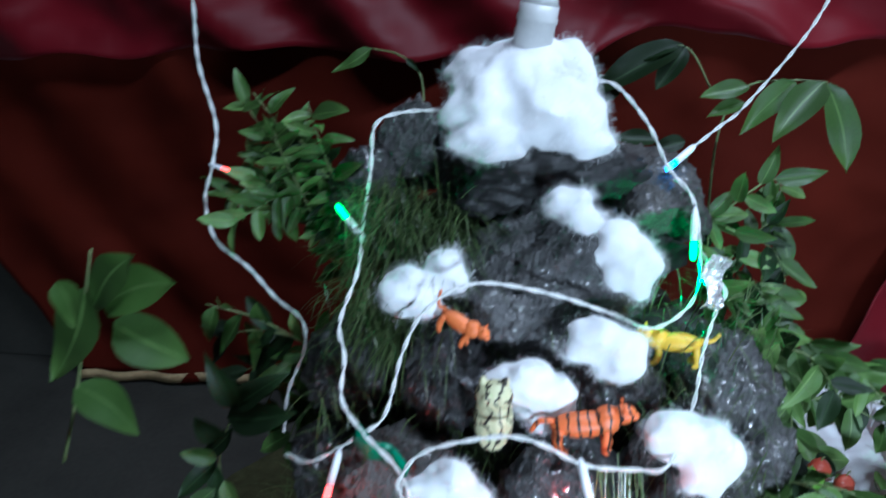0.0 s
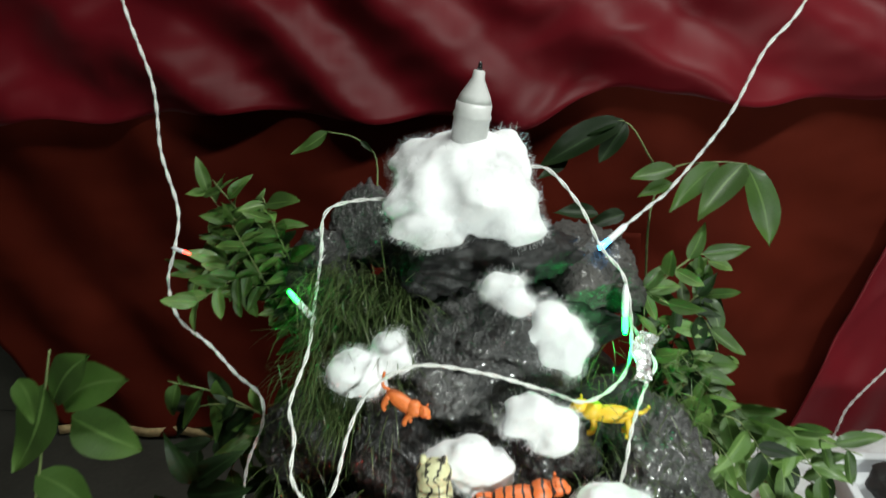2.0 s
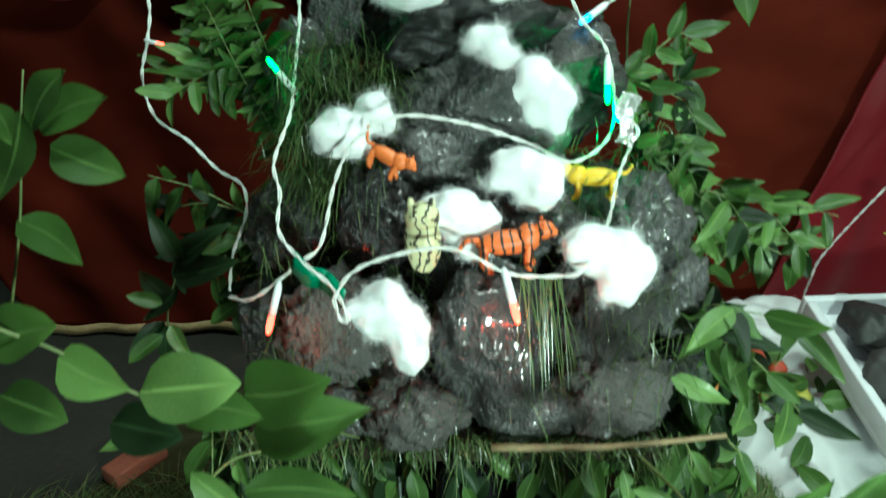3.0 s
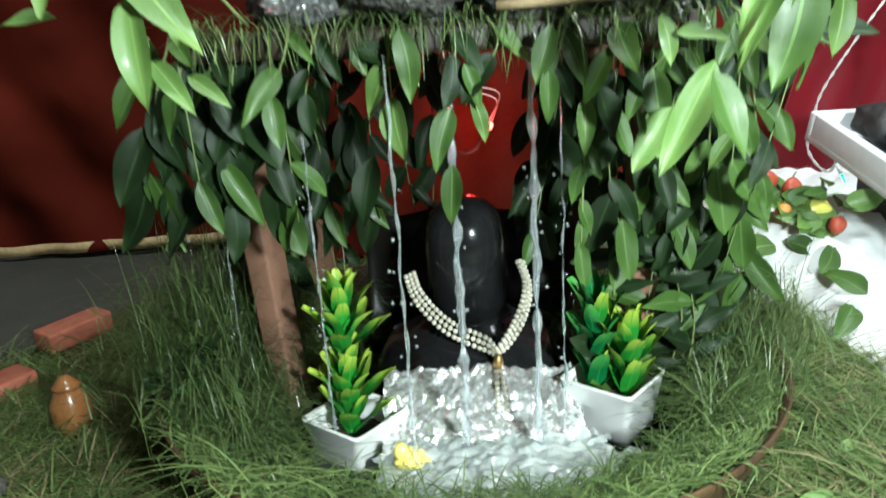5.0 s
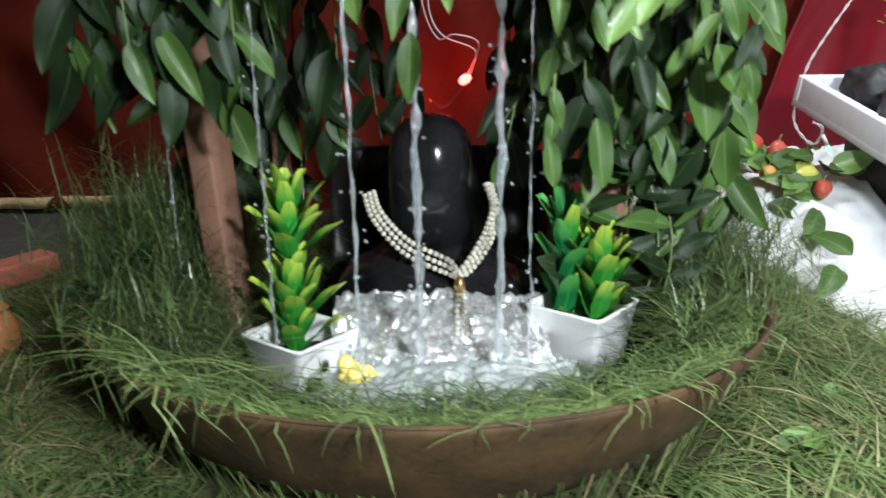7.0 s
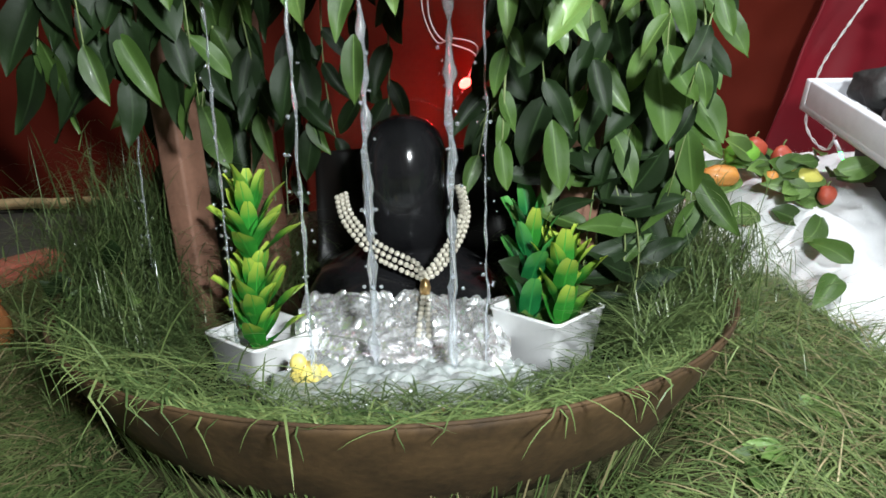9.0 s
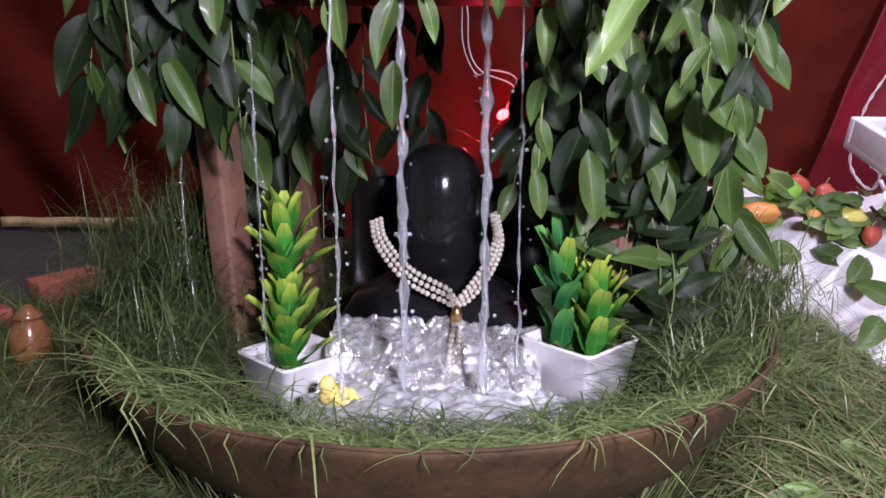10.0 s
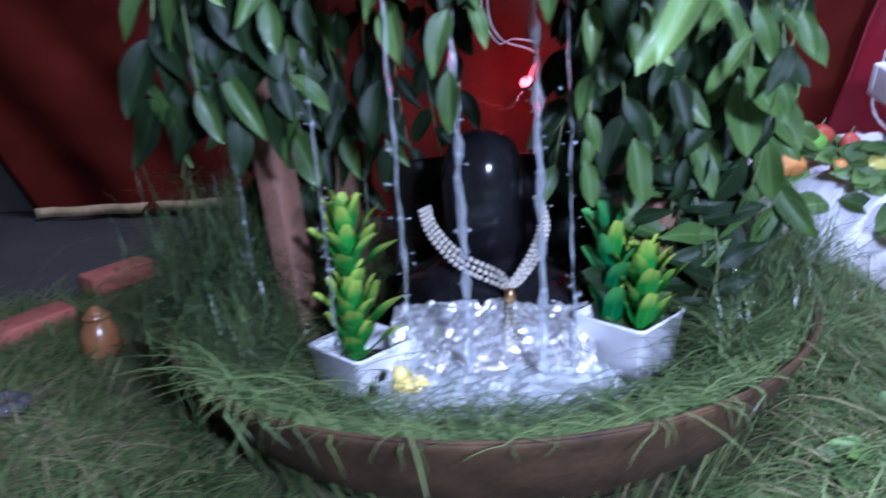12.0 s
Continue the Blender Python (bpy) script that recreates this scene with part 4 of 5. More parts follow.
plant("darker green plastic plant leaning in the white pot", (0.090, -0.036, 0.078), [(0.004, 0.050, 7, 0.5), (0.034, 0.056, 9, 0.7), (0.060, 0.056, 7, 0.4)], 3, (PLASTIC_LEAF, PLASTIC_DARK, PLASTIC_DARK))
bm = bmesh.new()
blob(bm, (0, 0, 0), (0.016, 0.013, 0.010), 5, 0.2, 3)
blob(bm, (-0.007, -0.004, 0.013), (0.009, 0.008, 0.009), 6, 0.1, 3)
for k in range(7):
    a = k * 0.9
    blob(bm, (0.004 + 0.015 * math.cos(a), 0.012 * math.sin(a), -0.002 + 0.003 * (k % 3)), (0.007, 0.005, 0.005), 7 + k, 0.2, 2)
bmesh.ops.scale(bm, verts=bm.verts, vec=(0.72, 0.72, 0.8))
bmesh.ops.translate(bm, verts=bm.verts, vec=(-0.080, -0.120, 0.076))
tagged(part("toy_figure", bm, PALE_YELLOW), "small pale yellow plastic toy floating in the pool", "toy")

# ---- single leaves that stand out ----
spray = thing("leafy_twig", "twig with large glossy green leaves hanging beside the summit", "twig")
leaf(spray, (0.163, 0.125, 0.800), (0.120, 0.120, 0.792), LEAF, 3)
leaf(spray, (0.161, 0.125, 0.786), (0.127, 0.120, 0.772), LEAF, 2)
leaf(spray, (0.201, 0.125, 0.805), (0.157, 0.110, 0.764), LEAF, 5)
leaf(spray, (0.225, 0.125, 0.805), (0.180, 0.100, 0.754), LEAF, 2)
leaf(spray, (0.228, 0.125, 0.804), (0.255, 0.110, 0.728), LEAF, 4)
leaf(spray, (0.184, 0.130, 0.798), (0.179, 0.130, 0.772), LEAF_DARK_SHADED, 0)
part("stem", tube(bmesh.new(), smooth_line([(0.147, 0.140, 0.661), (0.144, 0.135, 0.754), (0.159, 0.130, 0.798), (0.197, 0.128, 0.806), (0.228, 0.125, 0.805)], 6), 0.0013, 5, 0.0007), STEM, spray)
spray = thing("leafy_twig", "single green leaf on a fine stalk behind the hill", "twig")
leaf(spray, (-0.190, 0.200, 0.823), (-0.230, 0.190, 0.801), LEAF, 4)
leaf(spray, (-0.155, 0.200, 0.813), (-0.141, 0.200, 0.801), LEAF_DARK_SHADED, 1)
part("stem", tube(bmesh.new(), smooth_line([(-0.130, 0.125, 0.735), (-0.140, 0.210, 0.790), (-0.160, 0.200, 0.816), (-0.190, 0.200, 0.823)], 6), 0.0013, 5, 0.0007), STEM, spray)
spray = thing("leafy_twig", "cluster of pale green leaves at the hill's side", "twig")
leaf(spray, (0.161, 0.080, 0.615), (0.205, 0.080, 0.629), LEAF_PALE, 3)
leaf(spray, (0.164, 0.080, 0.614), (0.196, 0.070, 0.600), LEAF_PALE, 2)
leaf(spray, (0.178, 0.080, 0.618), (0.229, 0.080, 0.616), LEAF, 0)
leaf(spray, (0.167, 0.080, 0.606), (0.212, 0.070, 0.603), LEAF, 1)
leaf(spray, (0.201, 0.080, 0.598), (0.220, 0.070, 0.578), LEAF, 1)
leaf(spray, (0.229, 0.080, 0.575), (0.250, 0.070, 0.558), LEAF, 2)
part("stem", tube(bmesh.new(), smooth_line([(0.144, 0.090, 0.566), (0.161, 0.080, 0.615), (0.199, 0.080, 0.610)], 6), 0.0013, 5, 0.0007), STEM, spray)
spray = thing("leafy_twig", "small leaves growing beside the grey stone", "twig")
leaf(spray, (0.137, 0.100, 0.687), (0.156, 0.100, 0.712), LEAF, 0)
leaf(spray, (0.138, 0.100, 0.687), (0.172, 0.100, 0.690), LEAF_PALE, 0)
leaf(spray, (0.137, 0.100, 0.684), (0.149, 0.090, 0.658), LEAF_PALE, 3)
leaf(spray, (0.139, 0.100, 0.684), (0.178, 0.100, 0.668), LEAF, 1)
leaf(spray, (0.139, 0.100, 0.656), (0.169, 0.100, 0.633), LEAF, 2)
leaf(spray, (0.140, 0.110, 0.674), (0.130, 0.100, 0.644), LEAF_DARK_SHADED, 0)
part("stem", tube(bmesh.new(), smooth_line([(0.139, 0.100, 0.597), (0.139, 0.100, 0.656), (0.137, 0.100, 0.690)], 6), 0.0013, 5, 0.0007), STEM, spray)
# behind the summit: shade is put into the leaf colour
spray = thing("leafy_twig", "large leaves behind the summit, their shade put into the colour", "twig")
leaf(spray, (0.140, 0.300, 0.820), (0.039, 0.280, 0.775), LEAF_DARK_SHADED, 1)
leaf(spray, (0.144, 0.300, 0.818), (0.112, 0.280, 0.775), LEAF_DARK_SHADED, 0)
leaf(spray, (0.137, 0.300, 0.820), (0.076, 0.300, 0.806), LEAF_DARK_SHADED, 1)
leaf(spray, (0.077, 0.300, 0.777), (0.041, 0.280, 0.755), LEAF_DARK_SHADED, 4)
leaf(spray, (0.103, 0.200, 0.734), (0.054, 0.200, 0.733), LEAF_DARK_SHADED, 2)
leaf(spray, (0.131, 0.200, 0.734), (0.089, 0.180, 0.725), LEAF_DARK_SHADED, 5)
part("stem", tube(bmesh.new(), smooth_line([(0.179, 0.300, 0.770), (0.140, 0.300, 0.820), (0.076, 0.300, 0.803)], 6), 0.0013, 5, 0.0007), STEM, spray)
spray = thing("leafy_twig", "broad green leaves of a twig reaching forward", "twig")
leaf(spray, (-0.310, -0.150, 0.708), (-0.334, -0.170, 0.651), LEAF, 4, wide=1.5)
leaf(spray, (-0.307, -0.150, 0.697), (-0.271, -0.160, 0.736), LEAF, 4, wide=1.5)
leaf(spray, (-0.301, -0.150, 0.697), (-0.247, -0.160, 0.719), LEAF, 4, wide=1.5)
leaf(spray, (-0.296, -0.150, 0.684), (-0.244, -0.160, 0.666), LEAF, 3, wide=1.5)
leaf(spray, (-0.339, -0.140, 0.629), (-0.294, -0.150, 0.598), LEAF, 4, wide=1.5)
leaf(spray, (-0.329, -0.150, 0.712), (-0.310, -0.170, 0.691), LEAF, 4, wide=1.5)
part("stem", tube(bmesh.new(), smooth_line([(-0.368, -0.130, 0.556), (-0.337, -0.140, 0.629), (-0.312, -0.150, 0.701), (-0.302, -0.150, 0.735)], 6), 0.0013, 5, 0.0007), STEM, spray)
spray = thing("leafy_twig", "dull bluish-green leaves low at the hill's side", "twig")
leaf(spray, (-0.268, -0.050, 0.556), (-0.280, -0.070, 0.611), LEAF_DARK_SHADED, 5)
leaf(spray, (-0.268, -0.050, 0.556), (-0.224, -0.060, 0.596), LEAF_DARK_SHADED, 1)
leaf(spray, (-0.275, -0.050, 0.545), (-0.209, -0.060, 0.562), LEAF_DARK_SHADED, 2)
leaf(spray, (-0.284, -0.050, 0.522), (-0.294, -0.070, 0.556), LEAF_DARK_SHADED, 0)
leaf(spray, (-0.290, -0.050, 0.499), (-0.320, -0.070, 0.475), LEAF_DARK_SHADED, 3)
leaf(spray, (-0.293, -0.050, 0.499), (-0.291, -0.070, 0.457), LEAF_DARK_SHADED, 4)
leaf(spray, (-0.272, -0.050, 0.534), (-0.306, -0.060, 0.505), LEAF_DARK_SHADED, 4)
part("stem", tube(bmesh.new(), smooth_line([(-0.279, -0.050, 0.450), (-0.288, -0.050, 0.499), (-0.268, -0.050, 0.556)], 6), 0.0013, 5, 0.0007), STEM, spray)
spray = thing("leafy_twig", "twig of broad leaves lying forward over the basin", "twig")
leaf(spray, (-0.299, -0.250, 0.593), (-0.252, -0.260, 0.608), LEAF, 0, wide=1.5)
leaf(spray, (-0.260, -0.250, 0.581), (-0.213, -0.260, 0.565), LEAF_PALE, 2, wide=1.5)
leaf(spray, (-0.215, -0.250, 0.557), (-0.154, -0.250, 0.563), LEAF_PALE, 0, wide=1.5)
leaf(spray, (-0.197, -0.240, 0.536), (-0.143, -0.250, 0.537), LEAF, 4, wide=1.5)
leaf(spray, (-0.163, -0.220, 0.535), (-0.097, -0.240, 0.560), LEAF, 2, wide=1.5)
leaf(spray, (-0.159, -0.220, 0.511), (-0.085, -0.240, 0.537), LEAF, 5, wide=1.5)
leaf(spray, (-0.302, -0.250, 0.555), (-0.259, -0.260, 0.543), LEAF, 0, wide=1.5)
leaf(spray, (-0.237, -0.250, 0.535), (-0.191, -0.260, 0.531), LEAF_DARK_SHADED, 0, wide=1.5)
part("stem", tube(bmesh.new(), smooth_line([(-0.289, -0.260, 0.608), (-0.259, -0.250, 0.585), (-0.216, -0.250, 0.555), (-0.165, -0.220, 0.521), (-0.104, -0.150, 0.448)], 6), 0.0013, 5, 0.0007), STEM, spray)
spray = thing("leafy_twig", "drooping green leaves at the stool's edge", "twig")
leaf(spray, (-0.179, -0.280, 0.521), (-0.144, -0.292, 0.499), LEAF_PALE, 3)
leaf(spray, (-0.149, -0.280, 0.508), (-0.079, -0.292, 0.513), LEAF, 4)
leaf(spray, (-0.086, -0.280, 0.504), (-0.117, -0.292, 0.460), LEAF, 1)
leaf(spray, (-0.294, -0.120, 0.427), (-0.327, -0.132, 0.420), LEAF_PALE, 2)
leaf(spray, (-0.212, -0.250, 0.466), (-0.239, -0.262, 0.423), LEAF_PALE, 5)
leaf(spray, (-0.203, -0.250, 0.467), (-0.173, -0.262, 0.439), LEAF_PALE, 4)
leaf(spray, (-0.194, -0.250, 0.448), (-0.157, -0.262, 0.402), LEAF_PALE, 5)
leaf(spray, (-0.193, -0.250, 0.427), (-0.191, -0.262, 0.373), LEAF_PALE, 1)
leaf(spray, (-0.186, -0.250, 0.396), (-0.165, -0.262, 0.372), LEAF_PALE, 1)
leaf(spray, (-0.274, -0.120, 0.443), (-0.298, -0.132, 0.463), LEAF, 1)
leaf(spray, (-0.265, -0.100, 0.542), (-0.288, -0.110, 0.554), LEAF, 0)
leaf(spray, (-0.270, -0.100, 0.513), (-0.293, -0.120, 0.499), LEAF, 0)
leaf(spray, (-0.258, -0.120, 0.462), (-0.309, -0.132, 0.454), LEAF, 4)
leaf(spray, (-0.261, -0.100, 0.522), (-0.242, -0.120, 0.501), LEAF_PALE, 5)
part("stem", tube(bmesh.new(), smooth_line([(-0.167, -0.120, 0.415), (-0.190, -0.190, 0.459), (-0.202, -0.250, 0.469), (-0.218, -0.250, 0.470)], 6), 0.0013, 5, 0.0007), STEM, spray)
spray = thing("leafy_twig", "long twig with hanging yellow-green leaves at the stool's edge", "twig")
leaf(spray, (0.126, -0.185, 0.379), (0.087, -0.210, 0.317), LEAF_PALE, 0, wide=0.6)
leaf(spray, (0.084, -0.290, 0.379), (0.100, -0.305, 0.340), LEAF, 5)
leaf(spray, (0.124, -0.290, 0.471), (0.093, -0.305, 0.381), LEAF_PALE, 1, wide=0.5)
leaf(spray, (0.118, -0.290, 0.453), (0.087, -0.305, 0.387), LEAF_PALE, 2, wide=0.5)
leaf(spray, (0.126, -0.290, 0.460), (0.112, -0.305, 0.405), LEAF_PALE, 1, wide=0.6)
leaf(spray, (0.123, -0.290, 0.430), (0.105, -0.305, 0.370), LEAF, 4)
leaf(spray, (0.127, -0.290, 0.471), (0.070, -0.305, 0.479), LEAF, 2)
leaf(spray, (0.126, -0.290, 0.482), (0.075, -0.305, 0.468), LEAF, 2)
leaf(spray, (0.113, -0.150, 0.397), (0.145, -0.160, 0.395), LEAF_PALE, 1)
leaf(spray, (0.106, -0.140, 0.409), (0.111, -0.150, 0.376), LEAF_PALE, 4)
leaf(spray, (0.161, -0.290, 0.483), (0.132, -0.305, 0.520), LEAF, 2)
leaf(spray, (0.166, -0.290, 0.504), (0.173, -0.305, 0.536), LEAF, 4)
leaf(spray, (0.190, -0.290, 0.506), (0.200, -0.305, 0.541), LEAF, 0)
leaf(spray, (0.172, -0.290, 0.483), (0.191, -0.305, 0.482), LEAF_PALE, 0)
leaf(spray, (0.154, -0.290, 0.484), (0.159, -0.305, 0.466), LEAF, 0)
leaf(spray, (0.152, -0.290, 0.466), (0.143, -0.305, 0.434), LEAF, 2)
leaf(spray, (0.162, -0.290, 0.443), (0.175, -0.305, 0.397), LEAF_DARK_SHADED, 4)
leaf(spray, (0.157, -0.290, 0.450), (0.159, -0.305, 0.414), LEAF, 2)
leaf(spray, (0.197, -0.290, 0.417), (0.211, -0.305, 0.383), LEAF_DARK_SHADED, 4)
leaf(spray, (0.196, -0.290, 0.429), (0.219, -0.305, 0.406), LEAF, 4)
leaf(spray, (0.137, -0.290, 0.440), (0.136, -0.305, 0.419), LEAF, 4)
leaf(spray, (0.149, -0.100, 0.470), (0.194, -0.120, 0.460), LEAF_PALE, 5)
part("stem", tube(bmesh.new(), smooth_line([(0.116, -0.120, 0.415), (0.132, -0.200, 0.436), (0.127, -0.290, 0.475), (0.161, -0.290, 0.487), (0.216, -0.290, 0.511)], 6), 0.0013, 5, 0.0007), STEM, spray)
spray = thing("leafy_twig", "leaves hanging from the stool's front edge before the pillar", "twig")
leaf(spray, (-0.065, -0.140, 0.408), (-0.060, -0.150, 0.361), LEAF, 4)
leaf(spray, (-0.033, -0.130, 0.355), (-0.047, -0.140, 0.313), LEAF, 5)
leaf(spray, (-0.034, -0.130, 0.316), (-0.037, -0.130, 0.270), LEAF, 1)
leaf(spray, (-0.023, -0.130, 0.384), (-0.011, -0.130, 0.353), LEAF, 1)
leaf(spray, (0.035, -0.140, 0.406), (0.024, -0.140, 0.368), LEAF, 3)
leaf(spray, (0.032, -0.140, 0.379), (0.033, -0.140, 0.341), LEAF, 1)
leaf(spray, (-0.096, -0.120, 0.397), (-0.060, -0.120, 0.384), LEAF_DARK_SHADED, 2)
leaf(spray, (-0.161, -0.100, 0.392), (-0.162, -0.100, 0.339), LEAF_DARK_SHADED, 0)
leaf(spray, (-0.202, -0.150, 0.385), (-0.175, -0.160, 0.368), LEAF_PALE, 1)
leaf(spray, (-0.205, -0.150, 0.422), (-0.205, -0.150, 0.402), LEAF_PALE, 2)
leaf(spray, (-0.098, -0.020, 0.307), (-0.110, -0.020, 0.246), LEAF_DARK_SHADED, 2)
leaf(spray, (-0.099, -0.120, 0.398), (-0.090, -0.120, 0.379), LEAF, 0)
spray = thing("leafy_twig", "trailing vine of green leaves hanging beside the pillar", "twig")
leaf(spray, (0.065, -0.100, 0.355), (0.065, -0.110, 0.314), LEAF_PALE, 1)
leaf(spray, (0.065, -0.100, 0.322), (0.077, -0.100, 0.294), LEAF, 2)
leaf(spray, (0.064, -0.100, 0.307), (0.056, -0.100, 0.274), LEAF, 5)
leaf(spray, (0.062, -0.100, 0.280), (0.074, -0.100, 0.249), LEAF, 5)
leaf(spray, (0.064, -0.100, 0.265), (0.059, -0.100, 0.237), LEAF, 4)
leaf(spray, (0.062, -0.100, 0.245), (0.067, -0.100, 0.209), LEAF, 3)
leaf(spray, (0.100, -0.080, 0.257), (0.108, -0.080, 0.205), LEAF, 3)
leaf(spray, (0.116, -0.140, 0.349), (0.087, -0.150, 0.307), LEAF_PALE, 3)
leaf(spray, (0.148, -0.120, 0.351), (0.164, -0.120, 0.322), LEAF, 1)
leaf(spray, (0.172, -0.080, 0.299), (0.184, -0.080, 0.239), LEAF, 0)
leaf(spray, (0.196, -0.050, 0.327), (0.237, -0.050, 0.286), LEAF_DARK_SHADED, 3)
leaf(spray, (0.128, -0.080, 0.299), (0.140, -0.080, 0.259), LEAF_DARK_SHADED, 2)
leaf(spray, (0.090, -0.150, 0.349), (0.095, -0.150, 0.332), LEAF, 3)
leaf(spray, (0.103, -0.120, 0.328), (0.116, -0.120, 0.310), LEAF_PALE, 2)
part("stem", tube(bmesh.new(), smooth_line([(0.064, -0.100, 0.376), (0.066, -0.100, 0.333), (0.064, -0.100, 0.280), (0.063, -0.100, 0.241)], 6), 0.0013, 5, 0.0007), STEM, spray)
spray = thing("leafy_twig", "low leaves tucked into the grass at the basin's rim", "twig")
leaf(spray, (-0.267, -0.050, 0.120), (-0.283, -0.070, 0.119), LEAF, 1)
leaf(spray, (-0.261, -0.050, 0.113), (-0.218, -0.070, 0.115), LEAF_PALE, 2)
leaf(spray, (-0.270, -0.050, 0.123), (-0.229, -0.080, 0.099), LEAF, 4)

# ---- leafy twigs round the hill ----
GREEN = (LEAF, LEAF, LEAF_DARK_SHADED, LEAF, LEAF_PALE, LEAF_DARK_SHADED)
BRIGHT = (LEAF, LEAF_PALE, LEAF)
# leaf mix for shaded spots, the shade put into its colours
SHADE = (LEAF_DARK_SHADED, LEAF_DARK_SHADED, LEAF)
SHRUB = "leafy green twig with small leaves at the hill's side"
for k in range(16):
    a = random.Random(100 + k)
    foot = Vector((-0.19 + a.uniform(-0.02, 0.02), 0.10, 0.60 + 0.006 * k))
    end = Vector((-0.262 + a.uniform(-0.06, 0.06), 0.07 + a.uniform(-0.03, 0.04), 0.725 + a.uniform(-0.06, 0.075)))
    branch(SHRUB, [foot, (foot + end) / 2 + Vector((-0.01, 0, 0.02)), end], 14, 0.031, BRIGHT if k % 4 else GREEN, 200 + k, 0.35, 1.0, group="shrub twigs")
for k in range(7):
    a = random.Random(300 + k)
    foot = Vector((-0.20, 0.05, 0.50 + 0.01 * k))
    end = Vector((-0.275 + a.uniform(-0.06, 0.08), 0.03 + a.uniform(-0.05, 0.05), 0.56 + a.uniform(-0.09, 0.08)))
    branch("leafy twig at the hill's side, shade put into some leaf colours", [foot, (foot + end) / 2 + Vector((-0.01, 0, 0.015)), end], 7, 0.042, SHADE if k % 2 else GREEN, 400 + k, 0.5, group="shrub twigs")
for k in range(8):
    a = random.Random(500 + k)
    foot = Vector((0.15, 0.09, 0.56 + 0.02 * k))
    end = Vector((0.19 + a.uniform(-0.03, 0.05), 0.08 + a.uniform(-0.04, 0.06), 0.62 + a.uniform(-0.10, 0.10)))
    branch("leafy twig growing up beside the grey stones", [foot, (foot + end) / 2 + Vector((0.01, 0, 0.02)), end], 8, 0.036, BRIGHT if k % 2 else GREEN, 600 + k, 0.3, group="shrub twigs")
for k in range(7):
    a = random.Random(700 + k)
    foot = Vector((0.16, 0.02, 0.42 + 0.01 * k))
    end = Vector((0.235 + a.uniform(-0.03, 0.06), -0.02 + a.uniform(-0.07, 0.06), 0.45 + a.uniform(-0.08, 0.07)))
    branch("twig of broad green leaves at the stool's side", [foot, (foot + end) / 2 + Vector((0.01, -0.01, 0.02)), end], 7, 0.052, GREEN, 800 + k, 0.7, group="hanging twigs")
for k in range(5):
    a = random.Random(1500 + k)
    x = 0.10 + 0.10 * k / 4
    branch("vine of green leaves hanging before the stool's leg", [(x, -0.06, 0.385), (x + a.uniform(-0.015, 0.015), -0.055, 0.30), (x + a.uniform(-0.02, 0.02), -0.045, 0.24 - 0.06 * a.random())], 8, 0.05, GREEN if k % 2 else SHADE, 1550 + k, 1.1, 0.8, group="hanging twigs", start=0.0)
for k in range(4):
    a = random.Random(1600 + k)
    x = 0.115 + 0.02 * k
    branch("leafy twig in shade-dark colours standing before the stool's leg", [(x, -0.02, 0.07), (x + a.uniform(-0.01, 0.02), -0.03, 0.15), (x + a.uniform(-0.02, 0.02), -0.03, 0.24)], 8, 0.048, SHADE, 1650 + k, 0.3, 0.9, group="hanging twigs", start=0.1)
# leaves that hang from the stool's edges
for k in range(12):
    a = random.Random(900 + k)
    x = -0.23 + 0.43 * k / 11 + a.uniform(-0.01, 0.01)
    deep = a.uniform(0.01, 0.035) + (0.08 if x < -0.21 or x > 0.15 else 0.0)
    branch("twig with drooping leaves hanging from the stool's edge", [(x, -0.108, 0.415), (x + a.uniform(-0.01, 0.01), -0.125, 0.395), (x + a.uniform(-0.02, 0.02), -0.118, 0.39 - deep)], 3 if deep < 0.1 else 7, 0.040, SHADE if k % 2 else GREEN, 950 + k, 1.2, 0.7, group="hanging twigs", start=0.3)
# under the seat: leaf colours darkened to carry its shade
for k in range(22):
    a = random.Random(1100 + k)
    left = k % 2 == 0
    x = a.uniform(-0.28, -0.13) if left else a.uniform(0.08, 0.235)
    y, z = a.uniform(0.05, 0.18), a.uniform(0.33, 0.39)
    branch("twig hanging under the stool, its leaves coloured dark for the shade", [(x, y, z), (x + a.uniform(-0.02, 0.02), y - 0.01, z - 0.07), (x + a.uniform(-0.04, 0.04), y - 0.02, z - a.uniform(0.10, 0.19))], 8, 0.056, SHADE, 1200 + k, 1.1, 0.8, group="hanging twigs", start=0.0)
# added dark leaves that stand in for the darkness behind the stool
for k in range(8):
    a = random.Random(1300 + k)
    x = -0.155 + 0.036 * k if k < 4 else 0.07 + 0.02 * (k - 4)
    branch("added twig at the stool's back, its leaves coloured dark for the shade", [(x, 0.21, 0.39), (x, 0.215, 0.28), (x + a.uniform(-0.03, 0.03), 0.21, 0.15)], 9, 0.055, (LEAF_DARK_SHADED,), 1350 + k, 1.0, 0.9, group="hanging twigs", start=0.0)
for x0, x1, y, z in ((0.0, 0.19, -0.126, 0.420),):
    part_line = [(x0, y, z), ((x0 + x1) / 2, y - 0.004, z + 0.004), (x1, y, z + 0.012)]
    tagged(part("bare_twig", tube(bmesh.new(), smooth_line(part_line, 6), 0.0035, 8, 0.002), TWIG), "bare pale brown twig lying along the stool's edge", "twig")


# ---- grass ----
def upright(rnd, lean):
    a = rnd.uniform(0, 6.283)
    s = rnd.uniform(0.1, lean)
    return Vector((math.cos(a) * s, math.sin(a) * s, 1)).normalized()


